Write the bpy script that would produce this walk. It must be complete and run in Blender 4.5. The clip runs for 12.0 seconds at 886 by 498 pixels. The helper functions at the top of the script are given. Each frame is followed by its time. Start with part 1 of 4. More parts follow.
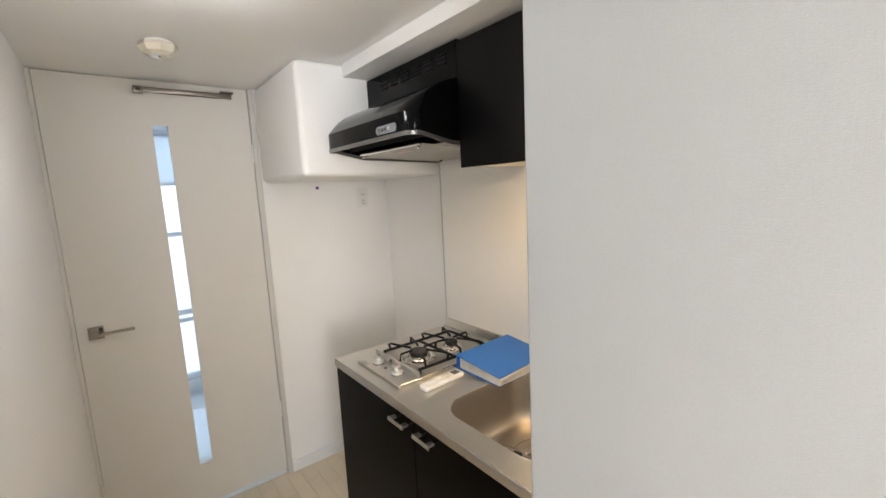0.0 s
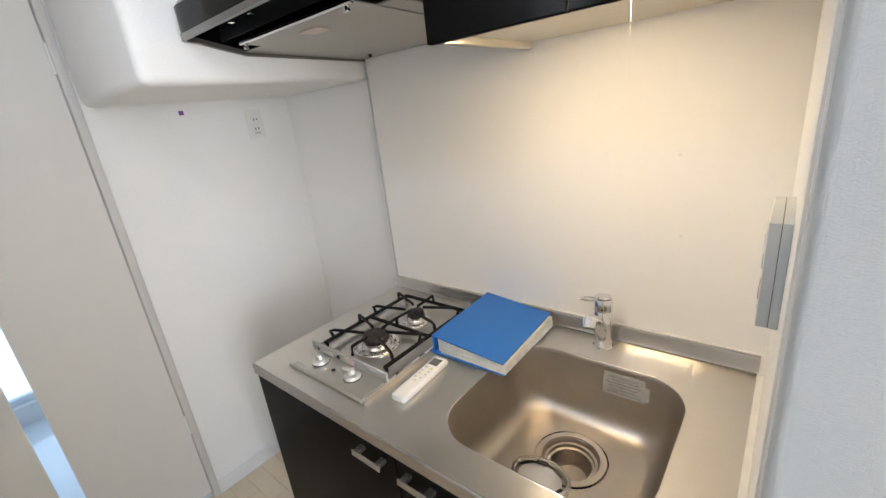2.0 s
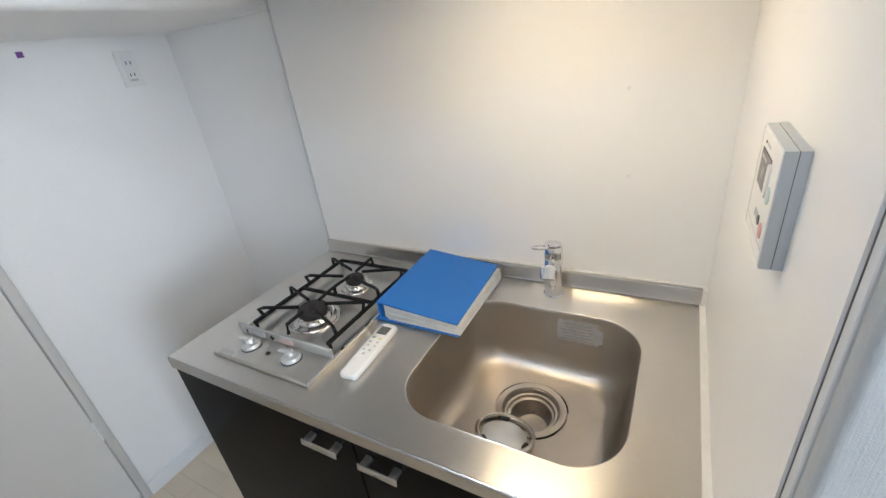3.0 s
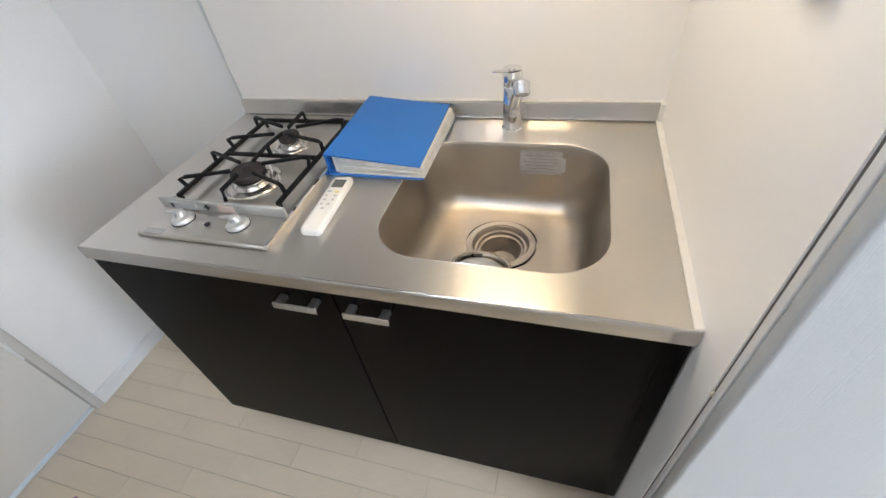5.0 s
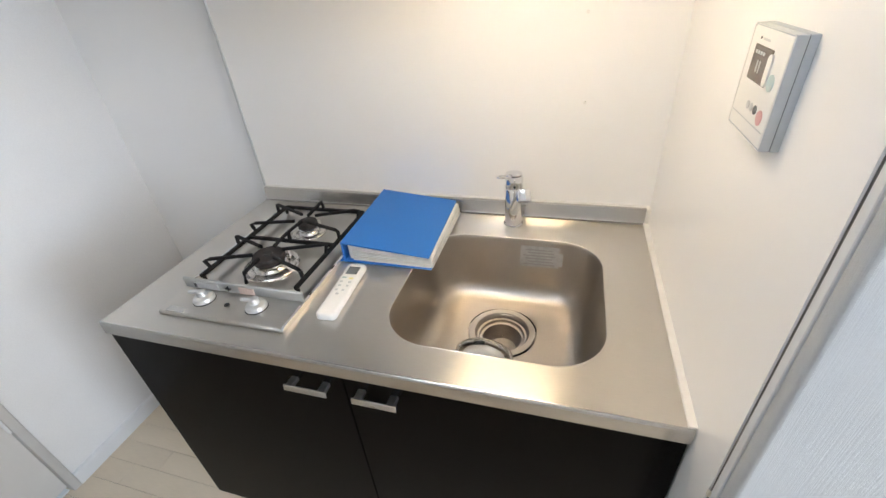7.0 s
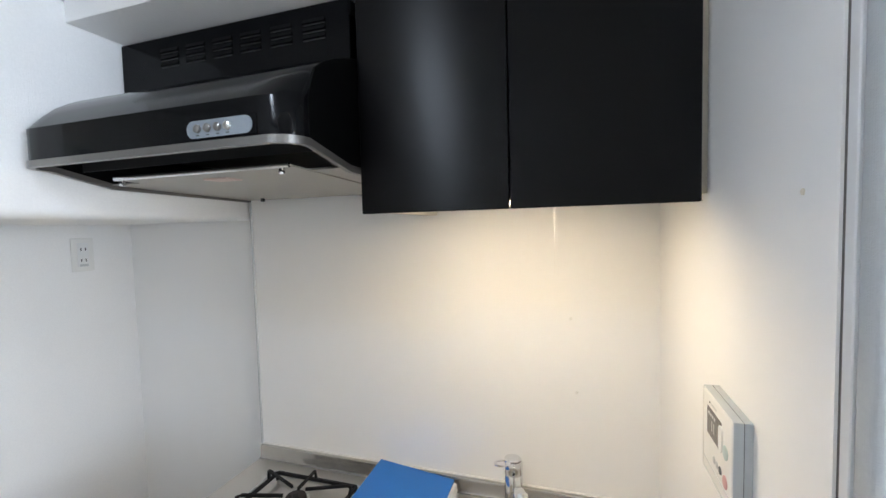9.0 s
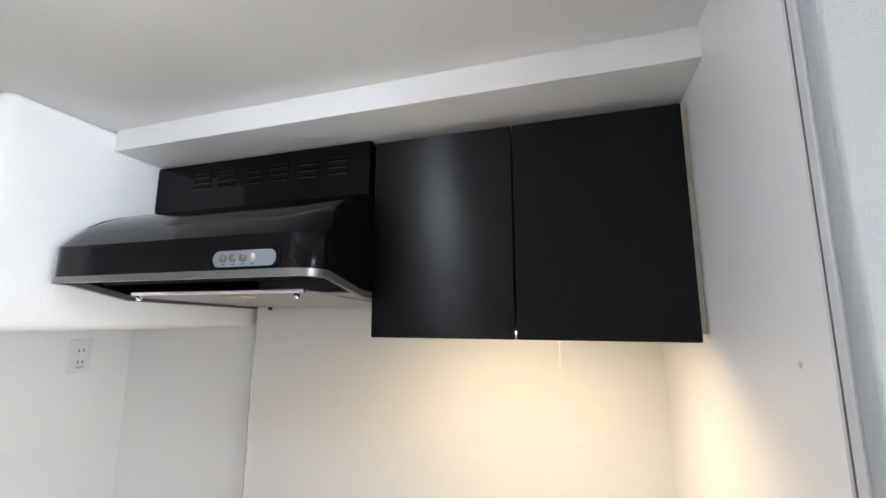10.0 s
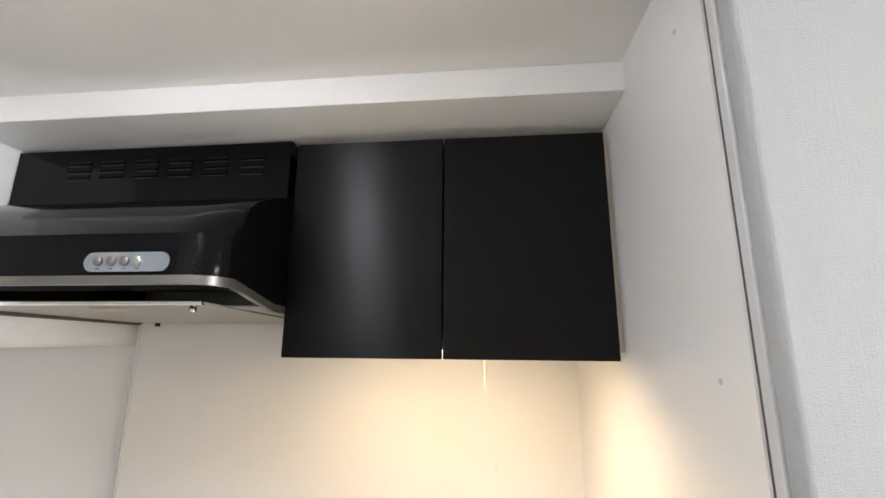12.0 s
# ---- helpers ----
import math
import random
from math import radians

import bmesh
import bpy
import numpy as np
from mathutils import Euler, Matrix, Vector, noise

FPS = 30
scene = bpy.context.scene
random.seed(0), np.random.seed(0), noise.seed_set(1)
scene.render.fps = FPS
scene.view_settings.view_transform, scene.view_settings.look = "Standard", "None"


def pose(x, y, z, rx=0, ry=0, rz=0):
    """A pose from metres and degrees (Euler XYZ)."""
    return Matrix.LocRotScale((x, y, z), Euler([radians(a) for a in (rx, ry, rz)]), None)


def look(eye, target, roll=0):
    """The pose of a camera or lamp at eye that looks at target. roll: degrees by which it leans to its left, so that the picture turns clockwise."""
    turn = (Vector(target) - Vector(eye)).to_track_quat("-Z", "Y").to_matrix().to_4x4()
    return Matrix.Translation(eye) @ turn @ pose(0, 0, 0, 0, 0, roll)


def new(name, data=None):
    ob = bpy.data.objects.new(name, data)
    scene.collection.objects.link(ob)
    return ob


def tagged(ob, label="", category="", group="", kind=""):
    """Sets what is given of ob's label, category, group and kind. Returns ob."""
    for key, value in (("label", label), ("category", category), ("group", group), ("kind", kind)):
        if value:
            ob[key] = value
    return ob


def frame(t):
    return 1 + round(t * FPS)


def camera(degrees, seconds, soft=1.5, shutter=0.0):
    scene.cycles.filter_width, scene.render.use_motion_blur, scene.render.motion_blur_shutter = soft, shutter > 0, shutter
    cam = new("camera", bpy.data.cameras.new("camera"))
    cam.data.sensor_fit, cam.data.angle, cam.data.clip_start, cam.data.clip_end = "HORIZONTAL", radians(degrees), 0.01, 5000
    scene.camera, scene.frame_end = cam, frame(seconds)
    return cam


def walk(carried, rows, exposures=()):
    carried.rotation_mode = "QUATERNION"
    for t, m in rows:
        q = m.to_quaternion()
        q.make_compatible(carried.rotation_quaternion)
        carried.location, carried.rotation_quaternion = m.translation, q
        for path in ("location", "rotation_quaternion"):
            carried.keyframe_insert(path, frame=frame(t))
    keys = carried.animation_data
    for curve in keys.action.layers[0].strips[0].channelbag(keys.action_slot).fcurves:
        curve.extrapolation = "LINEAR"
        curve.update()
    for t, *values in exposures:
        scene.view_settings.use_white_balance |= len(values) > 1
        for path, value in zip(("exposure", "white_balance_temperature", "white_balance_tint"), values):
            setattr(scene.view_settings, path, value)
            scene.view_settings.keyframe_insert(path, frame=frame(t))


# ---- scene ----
cam = camera(93.3, 12.0)
PATH = [
    (0, (-1.343, -0.495, 1.568), (-0.124, 1.065, 1.286), -2.8),
    (0.5, (-1.261, -0.358, 1.57), (-0.103, 1.242, 1.254), -2.5),
    (1, (-1.159, -0.246, 1.551), (0.014, 1.326, 1.161), -4.0),
    (1.5, (-1.112, -0.106, 1.536), (0.209, 1.306, 1.025), -5.5),
    (2, (-1.093, 0.010, 1.519), (0.339, 1.249, 0.886), -6.6),
    (2.5, (-1.065, 0.073, 1.508), (0.444, 1.155, 0.765), -7.2),
    (3, (-1.032, 0.103, 1.493), (0.507, 1.032, 0.616), -7.6),
    (3.5, (-1.028, 0.135, 1.47), (0.5, 0.941, 0.464), -8.2),
    (5.3, (-1.075, 0.218, 1.371), (0.275, 0.719, -0.017), -8.2),
    (5.5, (-1.078, 0.22, 1.372), (0.273, 0.711, -0.019), -7.8),
    (6, (-1.077, 0.219, 1.378), (0.3, 0.706, 0.012), -7.4),
    (6.5, (-1.081, 0.22, 1.391), (0.381, 0.726, 0.123), -6.6),
    (6.7, (-1.091, 0.224, 1.412), (0.426, 0.74, 0.214), -5.9),
    (8.3, (-1.119, 0.203, 1.554), (0.722, 0.81, 1.064), -2.7),
    (8.5, (-1.122, 0.198, 1.567), (0.746, 0.809, 1.196), -2.3),
    (9, (-1.128, 0.191, 1.61), (0.773, 0.802, 1.5), -1.5),
    (9.5, (-1.141, 0.199, 1.642), (0.76, 0.807, 1.77), -0.6),
    (10, (-1.161, 0.198, 1.675), (0.721, 0.791, 1.999), 0.1),
    (10.5, (-1.175, 0.195, 1.689), (0.69, 0.763, 2.135), 0.6),
    (11, (-1.175, 0.19, 1.688), (0.696, 0.694, 2.184), 0.7),
    (11.5, (-1.161, 0.201, 1.685), (0.745, 0.573, 2.162), 0.4),
    (12, (-1.126, 0.225, 1.671), (0.819, 0.429, 2.09), 0.4),
]
walk(cam, [(t, look(eye, target, roll)) for t, eye, target, roll in PATH],
     [(0.0, 0.55, 7450, 17), (1.0, 0.60, 7450, 18), (2.0, 0.62, 6650, 15), (3.0, 0.56, 6000, 13), (3.5, 0.57, 5950, 13), (5.5, 0.85, 6250, 15), (6.5, 0.86, 6250, 15), (8.5, 0.58, 6100, 13), (9.5, 0.68, 6250, 13),
      (10.5, 0.80, 6750, 16), (12.0, 0.82, 7000, 17)])

# ---- world and lights ----
world = bpy.data.worlds.new("world")
scene.world = world
world.use_nodes = True
wn = world.node_tree.nodes
sky = wn.new("ShaderNodeTexSky")
sky.sky_type = "NISHITA"
sky.sun_disc = False
sky.sun_elevation, sky.sun_rotation = radians(40), radians(200)
wn["Background"].inputs["Strength"].default_value = 0.07
world.node_tree.links.new(sky.outputs[0], wn["Background"].inputs["Color"])


def lamp(name, kind, m, power, colour, size=0.1, size_y=None, spread=180, angle=None):
    data = bpy.data.lights.new(name, kind)
    data.energy, data.color = power, colour
    if kind == "AREA":
        data.shape = "RECTANGLE" if size_y else "DISK"
        data.size = size
        if size_y:
            data.size_y = size_y
        data.spread = radians(spread)
    elif kind == "SPOT":
        data.shadow_soft_size, data.spot_size, data.spot_blend = size, radians(angle), 0.6
    else:
        data.shadow_soft_size = size
    ob = new(name, data)
    ob.matrix_world = m
    return ob


DAY, WARM = (0.78, 0.90, 1.0), (1.0, 0.80, 0.50)
# daylight of the room's window behind the walker
lamp("window_light", "AREA", look((-2.55, -4.05, 1.45), (-1.6, 0, 1.3)), 80, DAY, 1.6, 1.3)
# daylight of the entrance behind the door
lamp("entrance_light", "AREA", look((-1.055, 3.53, 1.10), (-1.055, 1.8, 1.10)), 6.6, (0.50, 0.75, 1.0), 0.80, 1.98)
PASSAGE_GLOW, ROOM_GLOW, TUBE_GLOW = 60.0, 18.0, 47.0


# ---- materials ----
def mat(name, colour, rough=0.5, metal=0.0, grain=0.0, grain_scale=200.0, stain=0.04, stain_scale=3.0, bump=0.0, bump_scale=300.0,
        stretch=(1, 1, 1), rough_var=0.05, coat=0.0, vary=0.0, spec=0.5, aniso=0.0, along=(0, 0, 1)):
    m = bpy.data.materials.new(name)
    m.use_nodes = True
    n, l = m.node_tree.nodes, m.node_tree.links
    b = n["Principled BSDF"]
    b.inputs["Roughness"].default_value = rough
    b.inputs["Metallic"].default_value = metal
    b.inputs["Coat Weight"].default_value = coat
    b.inputs["Specular IOR Level"].default_value = spec
    b.inputs["Anisotropic"].default_value = aniso
    co = n.new("ShaderNodeTexCoord")
    mp = n.new("ShaderNodeMapping")
    mp.inputs["Scale"].default_value = stretch
    l.new(co.outputs["Object"], mp.inputs["Vector"])
    big = n.new("ShaderNodeTexNoise")
    big.inputs["Scale"].default_value = stain_scale
    big.inputs["Detail"].default_value = 4
    l.new(co.outputs["Object"], big.inputs["Vector"])
    fine = n.new("ShaderNodeTexNoise")
    fine.inputs["Scale"].default_value = grain_scale
    fine.inputs["Detail"].default_value = 3
    l.new(mp.outputs["Vector"], fine.inputs["Vector"])
    lo, hi = 1 - stain, 1 + stain
    r1 = n.new("ShaderNodeMapRange")
    r1.interpolation_type = "SMOOTHSTEP"
    r1.inputs["From Min"].default_value, r1.inputs["From Max"].default_value = 0.15, 0.85
    r1.inputs["To Min"].default_value, r1.inputs["To Max"].default_value = lo, hi
    l.new(big.outputs["Fac"], r1.inputs["Value"])
    r2 = n.new("ShaderNodeMapRange")
    r2.inputs["From Min"].default_value, r2.inputs["From Max"].default_value = 0.3, 0.7
    r2.inputs["To Min"].default_value, r2.inputs["To Max"].default_value = 1 - grain, 1 + grain
    l.new(fine.outputs["Fac"], r2.inputs["Value"])
    mul = n.new("ShaderNodeMath")
    mul.operation = "MULTIPLY"
    l.new(r1.outputs[0], mul.inputs[0])
    l.new(r2.outputs[0], mul.inputs[1])
    last = mul
    if vary:
        info = n.new("ShaderNodeObjectInfo")
        r3 = n.new("ShaderNodeMapRange")
        r3.inputs["To Min"].default_value, r3.inputs["To Max"].default_value = 1 - vary, 1 + vary
        l.new(info.outputs["Random"], r3.inputs["Value"])
        last = n.new("ShaderNodeMath")
        last.operation = "MULTIPLY"
        l.new(mul.outputs[0], last.inputs[0])
        l.new(r3.outputs[0], last.inputs[1])
    tint = n.new("ShaderNodeVectorMath")
    tint.operation = "SCALE"
    tint.inputs[0].default_value = colour
    l.new(last.outputs[0], tint.inputs["Scale"])
    l.new(tint.outputs[0], b.inputs["Base Color"])
    r4 = n.new("ShaderNodeMapRange")
    r4.interpolation_type = "SMOOTHSTEP"
    r4.inputs["From Min"].default_value, r4.inputs["From Max"].default_value = 0.15, 0.85
    r4.inputs["To Min"].default_value, r4.inputs["To Max"].default_value = rough - rough_var, rough + rough_var
    l.new(big.outputs["Fac"], r4.inputs["Value"])
    l.new(r4.outputs[0], b.inputs["Roughness"])
    if aniso:
        tan = n.new("ShaderNodeCombineXYZ")
        for k, c in enumerate(along):
            tan.inputs[k].default_value = c
        l.new(tan.outputs[0], b.inputs["Tangent"])
    if bump:
        bn = n.new("ShaderNodeTexNoise")
        bn.inputs["Scale"].default_value = bump_scale
        bn.inputs["Detail"].default_value = 3
        l.new(mp.outputs["Vector"], bn.inputs["Vector"])
        bu = n.new("ShaderNodeBump")
        bu.inputs["Strength"].default_value = bump
        bu.inputs["Distance"].default_value = 0.002
        l.new(bn.outputs["Fac"], bu.inputs["Height"])
        l.new(bu.outputs[0], b.inputs["Normal"])
    return m


def wallpaper(name, colour, relief=0.22):
    """White vinyl wallpaper with a woven relief: crossing threads, broken up."""
    m = mat(name, colour, 0.62, grain=0.02, grain_scale=260, stain=0.025, stain_scale=2.0, spec=0.35)
    n, l = m.node_tree.nodes, m.node_tree.links
    co = n.new("ShaderNodeTexCoord")
    mp = n.new("ShaderNodeMapping")
    mp.inputs["Scale"].default_value = (1, 1, 0.6)
    l.new(co.outputs["Object"], mp.inputs["Vector"])
    weft = n.new("ShaderNodeTexWave")
    weft.bands_direction = "Z"
    weft.inputs["Scale"].default_value = 105
    l.new(co.outputs["Object"], weft.inputs["Vector"])
    flat = n.new("ShaderNodeMapping")
    flat.inputs["Scale"].default_value = (1, 1, 0.0)
    l.new(co.outputs["Object"], flat.inputs["Vector"])
    warp = n.new("ShaderNodeTexWave")
    warp.bands_direction = "DIAGONAL"
    warp.inputs["Scale"].default_value = 230
    l.new(flat.outputs[0], warp.inputs["Vector"])
    for w in (weft, warp):
        w.inputs["Distortion"].default_value = 13.0
        w.inputs["Detail"].default_value = 2
        w.inputs["Detail Scale"].default_value = 1.4
    no = n.new("ShaderNodeTexNoise")
    no.inputs["Scale"].default_value = 160
    no.inputs["Detail"].default_value = 3
    l.new(mp.outputs[0], no.inputs["Vector"])
    both = n.new("ShaderNodeMath")
    both.operation = "ADD"
    l.new(weft.outputs["Fac"], both.inputs[0])
    l.new(warp.outputs["Fac"], both.inputs[1])
    add = n.new("ShaderNodeMath")
    add.operation = "MULTIPLY"
    l.new(no.outputs["Fac"], add.inputs[0])
    l.new(both.outputs[0], add.inputs[1])
    bu = n.new("ShaderNodeBump")
    bu.inputs["Strength"].default_value = relief
    bu.inputs["Distance"].default_value = 0.0012
    l.new(add.outputs[0], bu.inputs["Height"])
    l.new(bu.outputs[0], n["Principled BSDF"].inputs["Normal"])
    return m


def glow(name, colour, strength):
    m = bpy.data.materials.new(name)
    m.use_nodes = True
    b = m.node_tree.nodes["Principled BSDF"]
    b.inputs["Base Color"].default_value = (*colour, 1)
    b.inputs["Emission Color"].default_value = (*colour, 1)
    b.inputs["Emission Strength"].default_value = strength
    return m


def glass(name, rough=0.02, colour=(1, 1, 1)):
    m = bpy.data.materials.new(name)
    m.use_nodes = True
    b = m.node_tree.nodes["Principled BSDF"]
    b.inputs["Transmission Weight"].default_value = 1.0
    b.inputs["Base Color"].default_value = (*colour, 1)
    b.inputs["Roughness"].default_value = rough
    b.inputs["IOR"].default_value = 1.45
    return m


M_PAPER = wallpaper("white_wallpaper", (0.89, 0.88, 0.865))
# pale wallpaper darkened in colour, standing in for the dimmer light there
M_DIMPAPER = wallpaper("dimmed_corridor_wallpaper", (0.475, 0.49, 0.50))
M_CEIL = wallpaper("ceiling_paper", (0.90, 0.89, 0.875), 0.06)
M_PANEL = mat("white_kitchen_panel", (0.91, 0.90, 0.885), 0.30, stain=0.008, stain_scale=1.5, rough_var=0.008)
M_DOOR = mat("white_door_sheet", (0.72, 0.695, 0.655), 0.42, stain=0.015, stain_scale=2.5, grain=0.004, grain_scale=60, stretch=(3, 3, 0.15))
M_LEFT = mat("white_wall_sheet", (0.92, 0.91, 0.895), 0.4, stain=0.015, stain_scale=2.0, bump=0.05, bump_scale=200)
M_TRIM = mat("white_trim", (0.80, 0.80, 0.79), 0.4, stain=0.03, stain_scale=8)
M_GREYTRIM = mat("grey_aluminium_trim", (0.62, 0.63, 0.64), 0.4, metal=0.5, stain=0.05, stain_scale=10)
M_POST = mat("cream_grey_door_post", (0.62, 0.60, 0.57), 0.5, stain=0.04, stain_scale=8)
M_EDGE = mat("grey_edge_strip", (0.70, 0.70, 0.70), 0.5, metal=0.0, stain=0.05, stain_scale=10)
M_DARKGAP = mat("dark_joint_strip", (0.12, 0.11, 0.10), 0.5, metal=0.3)
M_CAULK = mat("white_sealant", (0.85, 0.83, 0.79), 0.45, stain=0.04, stain_scale=30, bump=0.1, bump_scale=120)
M_PLANK = mat("pale_wood_plank", (0.76, 0.645, 0.49), 0.34, grain=0.03, grain_scale=50, stain=0.05, stain_scale=5, stretch=(8, 0.5, 1), bump=0.05, bump_scale=60, vary=0.022)
M_GROOVE = mat("floor_groove", (0.40, 0.32, 0.23), 0.7)
M_STEEL = mat("brushed_steel", (0.69, 0.655, 0.605), 0.30, metal=1.0, aniso=0.8, along=(1, 0, -0.25), grain=0.04, grain_scale=120, stretch=(14, 0.35, 1), stain=0.02, stain_scale=5, rough_var=0.008, bump=0.025, bump_scale=140)
M_FOLD = mat("folded_steel", (0.55, 0.53, 0.50), 0.24, metal=1.0, grain=0.05, grain_scale=120, stretch=(14, 0.35, 14), stain=0.02, stain_scale=5, rough_var=0.008)
M_BOWL = mat("satin_sink_steel", (0.50, 0.455, 0.40), 0.36, metal=1.0, grain=0.04, grain_scale=400, stain=0.06, stain_scale=9, rough_var=0.03, bump=0.03, bump_scale=500)
M_BASKET = mat("dark_drain_steel", (0.40, 0.36, 0.32), 0.32, metal=1.0, grain=0.06, grain_scale=300, stain=0.12, stain_scale=30)
M_CHROME = mat("chrome", (0.82, 0.82, 0.83), 0.07, metal=1.0, stain=0.02, rough_var=0.03, stain_scale=20)
M_DISH = mat("satin_burner_steel", (0.66, 0.63, 0.59), 0.24, metal=1.0, grain=0.06, grain_scale=300, stain=0.12, stain_scale=40)
M_KNOB = mat("pale_silver_plastic", (0.70, 0.695, 0.68), 0.33, metal=0.7, stain=0.03, stain_scale=40)
M_RISER = mat("pale_anodised_strip", (0.50, 0.50, 0.48), 0.36, metal=0.6, stain=0.03, stain_scale=20)
M_SATIN = mat("satin_silver", (0.58, 0.565, 0.54), 0.30, metal=1.0, stain=0.03, stain_scale=20)
M_BLACK = mat("black_cabinet_sheet", (0.0048, 0.0044, 0.0046), 0.32, aniso=0.9, grain=0.06, grain_scale=90, stretch=(1, 1, 8), stain=0.04, stain_scale=4, rough_var=0.003, spec=0.17)
M_BROWN = mat("dark_brown_cabinet_sheet", (0.0022, 0.0015, 0.0012), 0.21, aniso=0.9, grain=0.08, grain_scale=90, stretch=(6, 6, 0.4), stain=0.03, stain_scale=4, rough_var=0.003, spec=0.035)
M_HOOD = mat("black_enamel", (0.0035, 0.0035, 0.004), 0.13, stain=0.10, stain_scale=8, spec=0.13)
M_HOODSIDE = mat("matt_black_side_plate", (0.003, 0.003, 0.003), 0.55, stain=0.05, stain_scale=8, spec=0.04)
M_HOODDARK = mat("hood_recess", (0.008, 0.008, 0.008), 0.45)
M_FILTER = mat("grey_filter_plate", (0.42, 0.40, 0.365), 0.38, metal=0.55, stain=0.05, stain_scale=6)
M_BEZEL = mat("grey_hood_bezel", (0.20, 0.19, 0.18), 0.30, metal=0.7, stain=0.05, stain_scale=10)
M_BODY = mat("cream_carcass_board", (0.72, 0.66, 0.55), 0.45, stain=0.03, stain_scale=5)
M_IRON = mat("cast_iron", (0.009, 0.0085, 0.0085), 0.5, grain=0.2, grain_scale=300, bump=0.15, bump_scale=400, spec=0.25)
M_CAP = mat("burner_cap_enamel", (0.022, 0.017, 0.016), 0.5, grain=0.2, grain_scale=200, stain=0.2, stain_scale=30, bump=0.2, bump_scale=300)
M_BLUE = mat("blue_binder_sheet", (0.020, 0.165, 0.56), 0.46, grain=0.04, grain_scale=300, stain=0.02, stain_scale=10, bump=0.08, bump_scale=700)
M_PAGES = mat("paper_edges", (0.76, 0.74, 0.69), 0.6, grain=0.05, grain_scale=60, stretch=(0.3, 0.3, 26), stain=0.04, stain_scale=12, bump=0.25, bump_scale=60)
M_SLEEVE = mat("clear_sleeve_edge", (0.74, 0.735, 0.71), 0.16, grain=0.06, grain_scale=60, stretch=(0.4, 0.4, 18), stain=0.1, stain_scale=30)
M_WHITE = mat("white_plastic", (0.82, 0.81, 0.78), 0.35, stain=0.015, stain_scale=20)
M_SHELLGREY = mat("grey_plastic", (0.50, 0.53, 0.55), 0.42, stain=0.02, stain_scale=20)
M_LCD = mat("grey_lcd", (0.13, 0.14, 0.14), 0.18, stain=0.05, stain_scale=40)
M_LCDBROWN = mat("brown_lcd", (0.12, 0.095, 0.08), 0.15, stain=0.12, stain_scale=60)
M_KEY = mat("grey_key", (0.55, 0.56, 0.56), 0.45)
M_KEYGREEN = mat("green_key", (0.46, 0.56, 0.55), 0.45)
M_KEYYELLOW = mat("yellow_key", (0.75, 0.68, 0.30), 0.45)
M_KEYRED = mat("red_key", (0.64, 0.36, 0.36), 0.45)
M_LABELRED = mat("pale_red_label", (0.66, 0.52, 0.47), 0.5)
M_LABEL = mat("grey_sticker", (0.45, 0.44, 0.42), 0.5, grain=0.1, grain_scale=90, stain=0.1, stain_scale=30)
M_LABELINK = mat("sticker_print", (0.36, 0.34, 0.32), 0.5)
M_INK = mat("black_print", (0.03, 0.03, 0.03), 0.5)
M_TAPE = mat("purple_tape", (0.20, 0.07, 0.30), 0.5)
M_SHADE = mat("cream_glass_shade", (0.72, 0.66, 0.54), 0.14, stain=0.03, stain_scale=10, coat=0.6)
M_HANDLE = mat("bronze_lever", (0.27, 0.24, 0.215), 0.38, metal=0.9, stain=0.05, stain_scale=20)
M_RUBBER = mat("black_rubber", (0.02, 0.02, 0.02), 0.6)
M_GLASS = glass("clear_glass", 0.03)
M_TUBE = glow("warm_tube", WARM, TUBE_GLOW)
M_DISC = glow("lit_lamp_shade", (0.80, 0.90, 1.0), PASSAGE_GLOW)
# translucent material that passes the entrance light, for a brightening sheet
M_FILLSHEET = bpy.data.materials.new("bright_fill_sheet")
M_FILLSHEET.use_nodes = True
fill_bsdf = M_FILLSHEET.node_tree.nodes.new("ShaderNodeBsdfTranslucent")
fill_bsdf.inputs["Color"].default_value = (0.86, 0.90, 0.94, 1)
M_FILLSHEET.node_tree.links.new(fill_bsdf.outputs[0], M_FILLSHEET.node_tree.nodes["Material Output"].inputs["Surface"])
M_HALL = mat("entrance_wall", (0.86, 0.88, 0.90), 0.5, stain=0.02)
M_HALLTILE = mat("polished_entrance_floor", (0.84, 0.87, 0.90), 0.14, stain=0.03, stain_scale=3, spec=0.9, coat=0.6)
M_HALLBAR = mat("blue_grey_frame", (0.80, 0.86, 0.92), 0.4, stain=0.02)
M_CORD = mat("white_cord", (0.86, 0.84, 0.80), 0.5)


# ---- building helpers ----
ORIGIN = {}


def place(ob, parent):
    """Parent ob, whose mesh is in world metres, under a thing or part."""
    base = ORIGIN.get(parent.name, Vector((0, 0, 0)))
    ob.parent = parent
    ob.matrix_parent_inverse = Matrix.Translation(-base)
    return ob


def thing(name, at, label, category, group="", kind=""):
    ob = new(name)
    ob.location = at
    ob.empty_display_size = 0.02
    ORIGIN[ob.name] = Vector(at)
    return tagged(ob, label, category, group, kind)


def mesh(name, bm, material, smooth=False):
    bmesh.ops.recalc_face_normals(bm, faces=bm.faces)
    me = bpy.data.meshes.new(name)
    bm.to_mesh(me)
    bm.free()
    for m in material if isinstance(material, (list, tuple)) else [material]:
        me.materials.append(m)
    if smooth:
        me.shade_smooth()
        me.set_sharp_from_angle(angle=radians(35))
    return new(name, me)


def part(name, bm, material, parent, label="", smooth=True):
    ob = place(mesh(name, bm, material, smooth), parent)
    if label:
        ob["label"] = label
    return ob


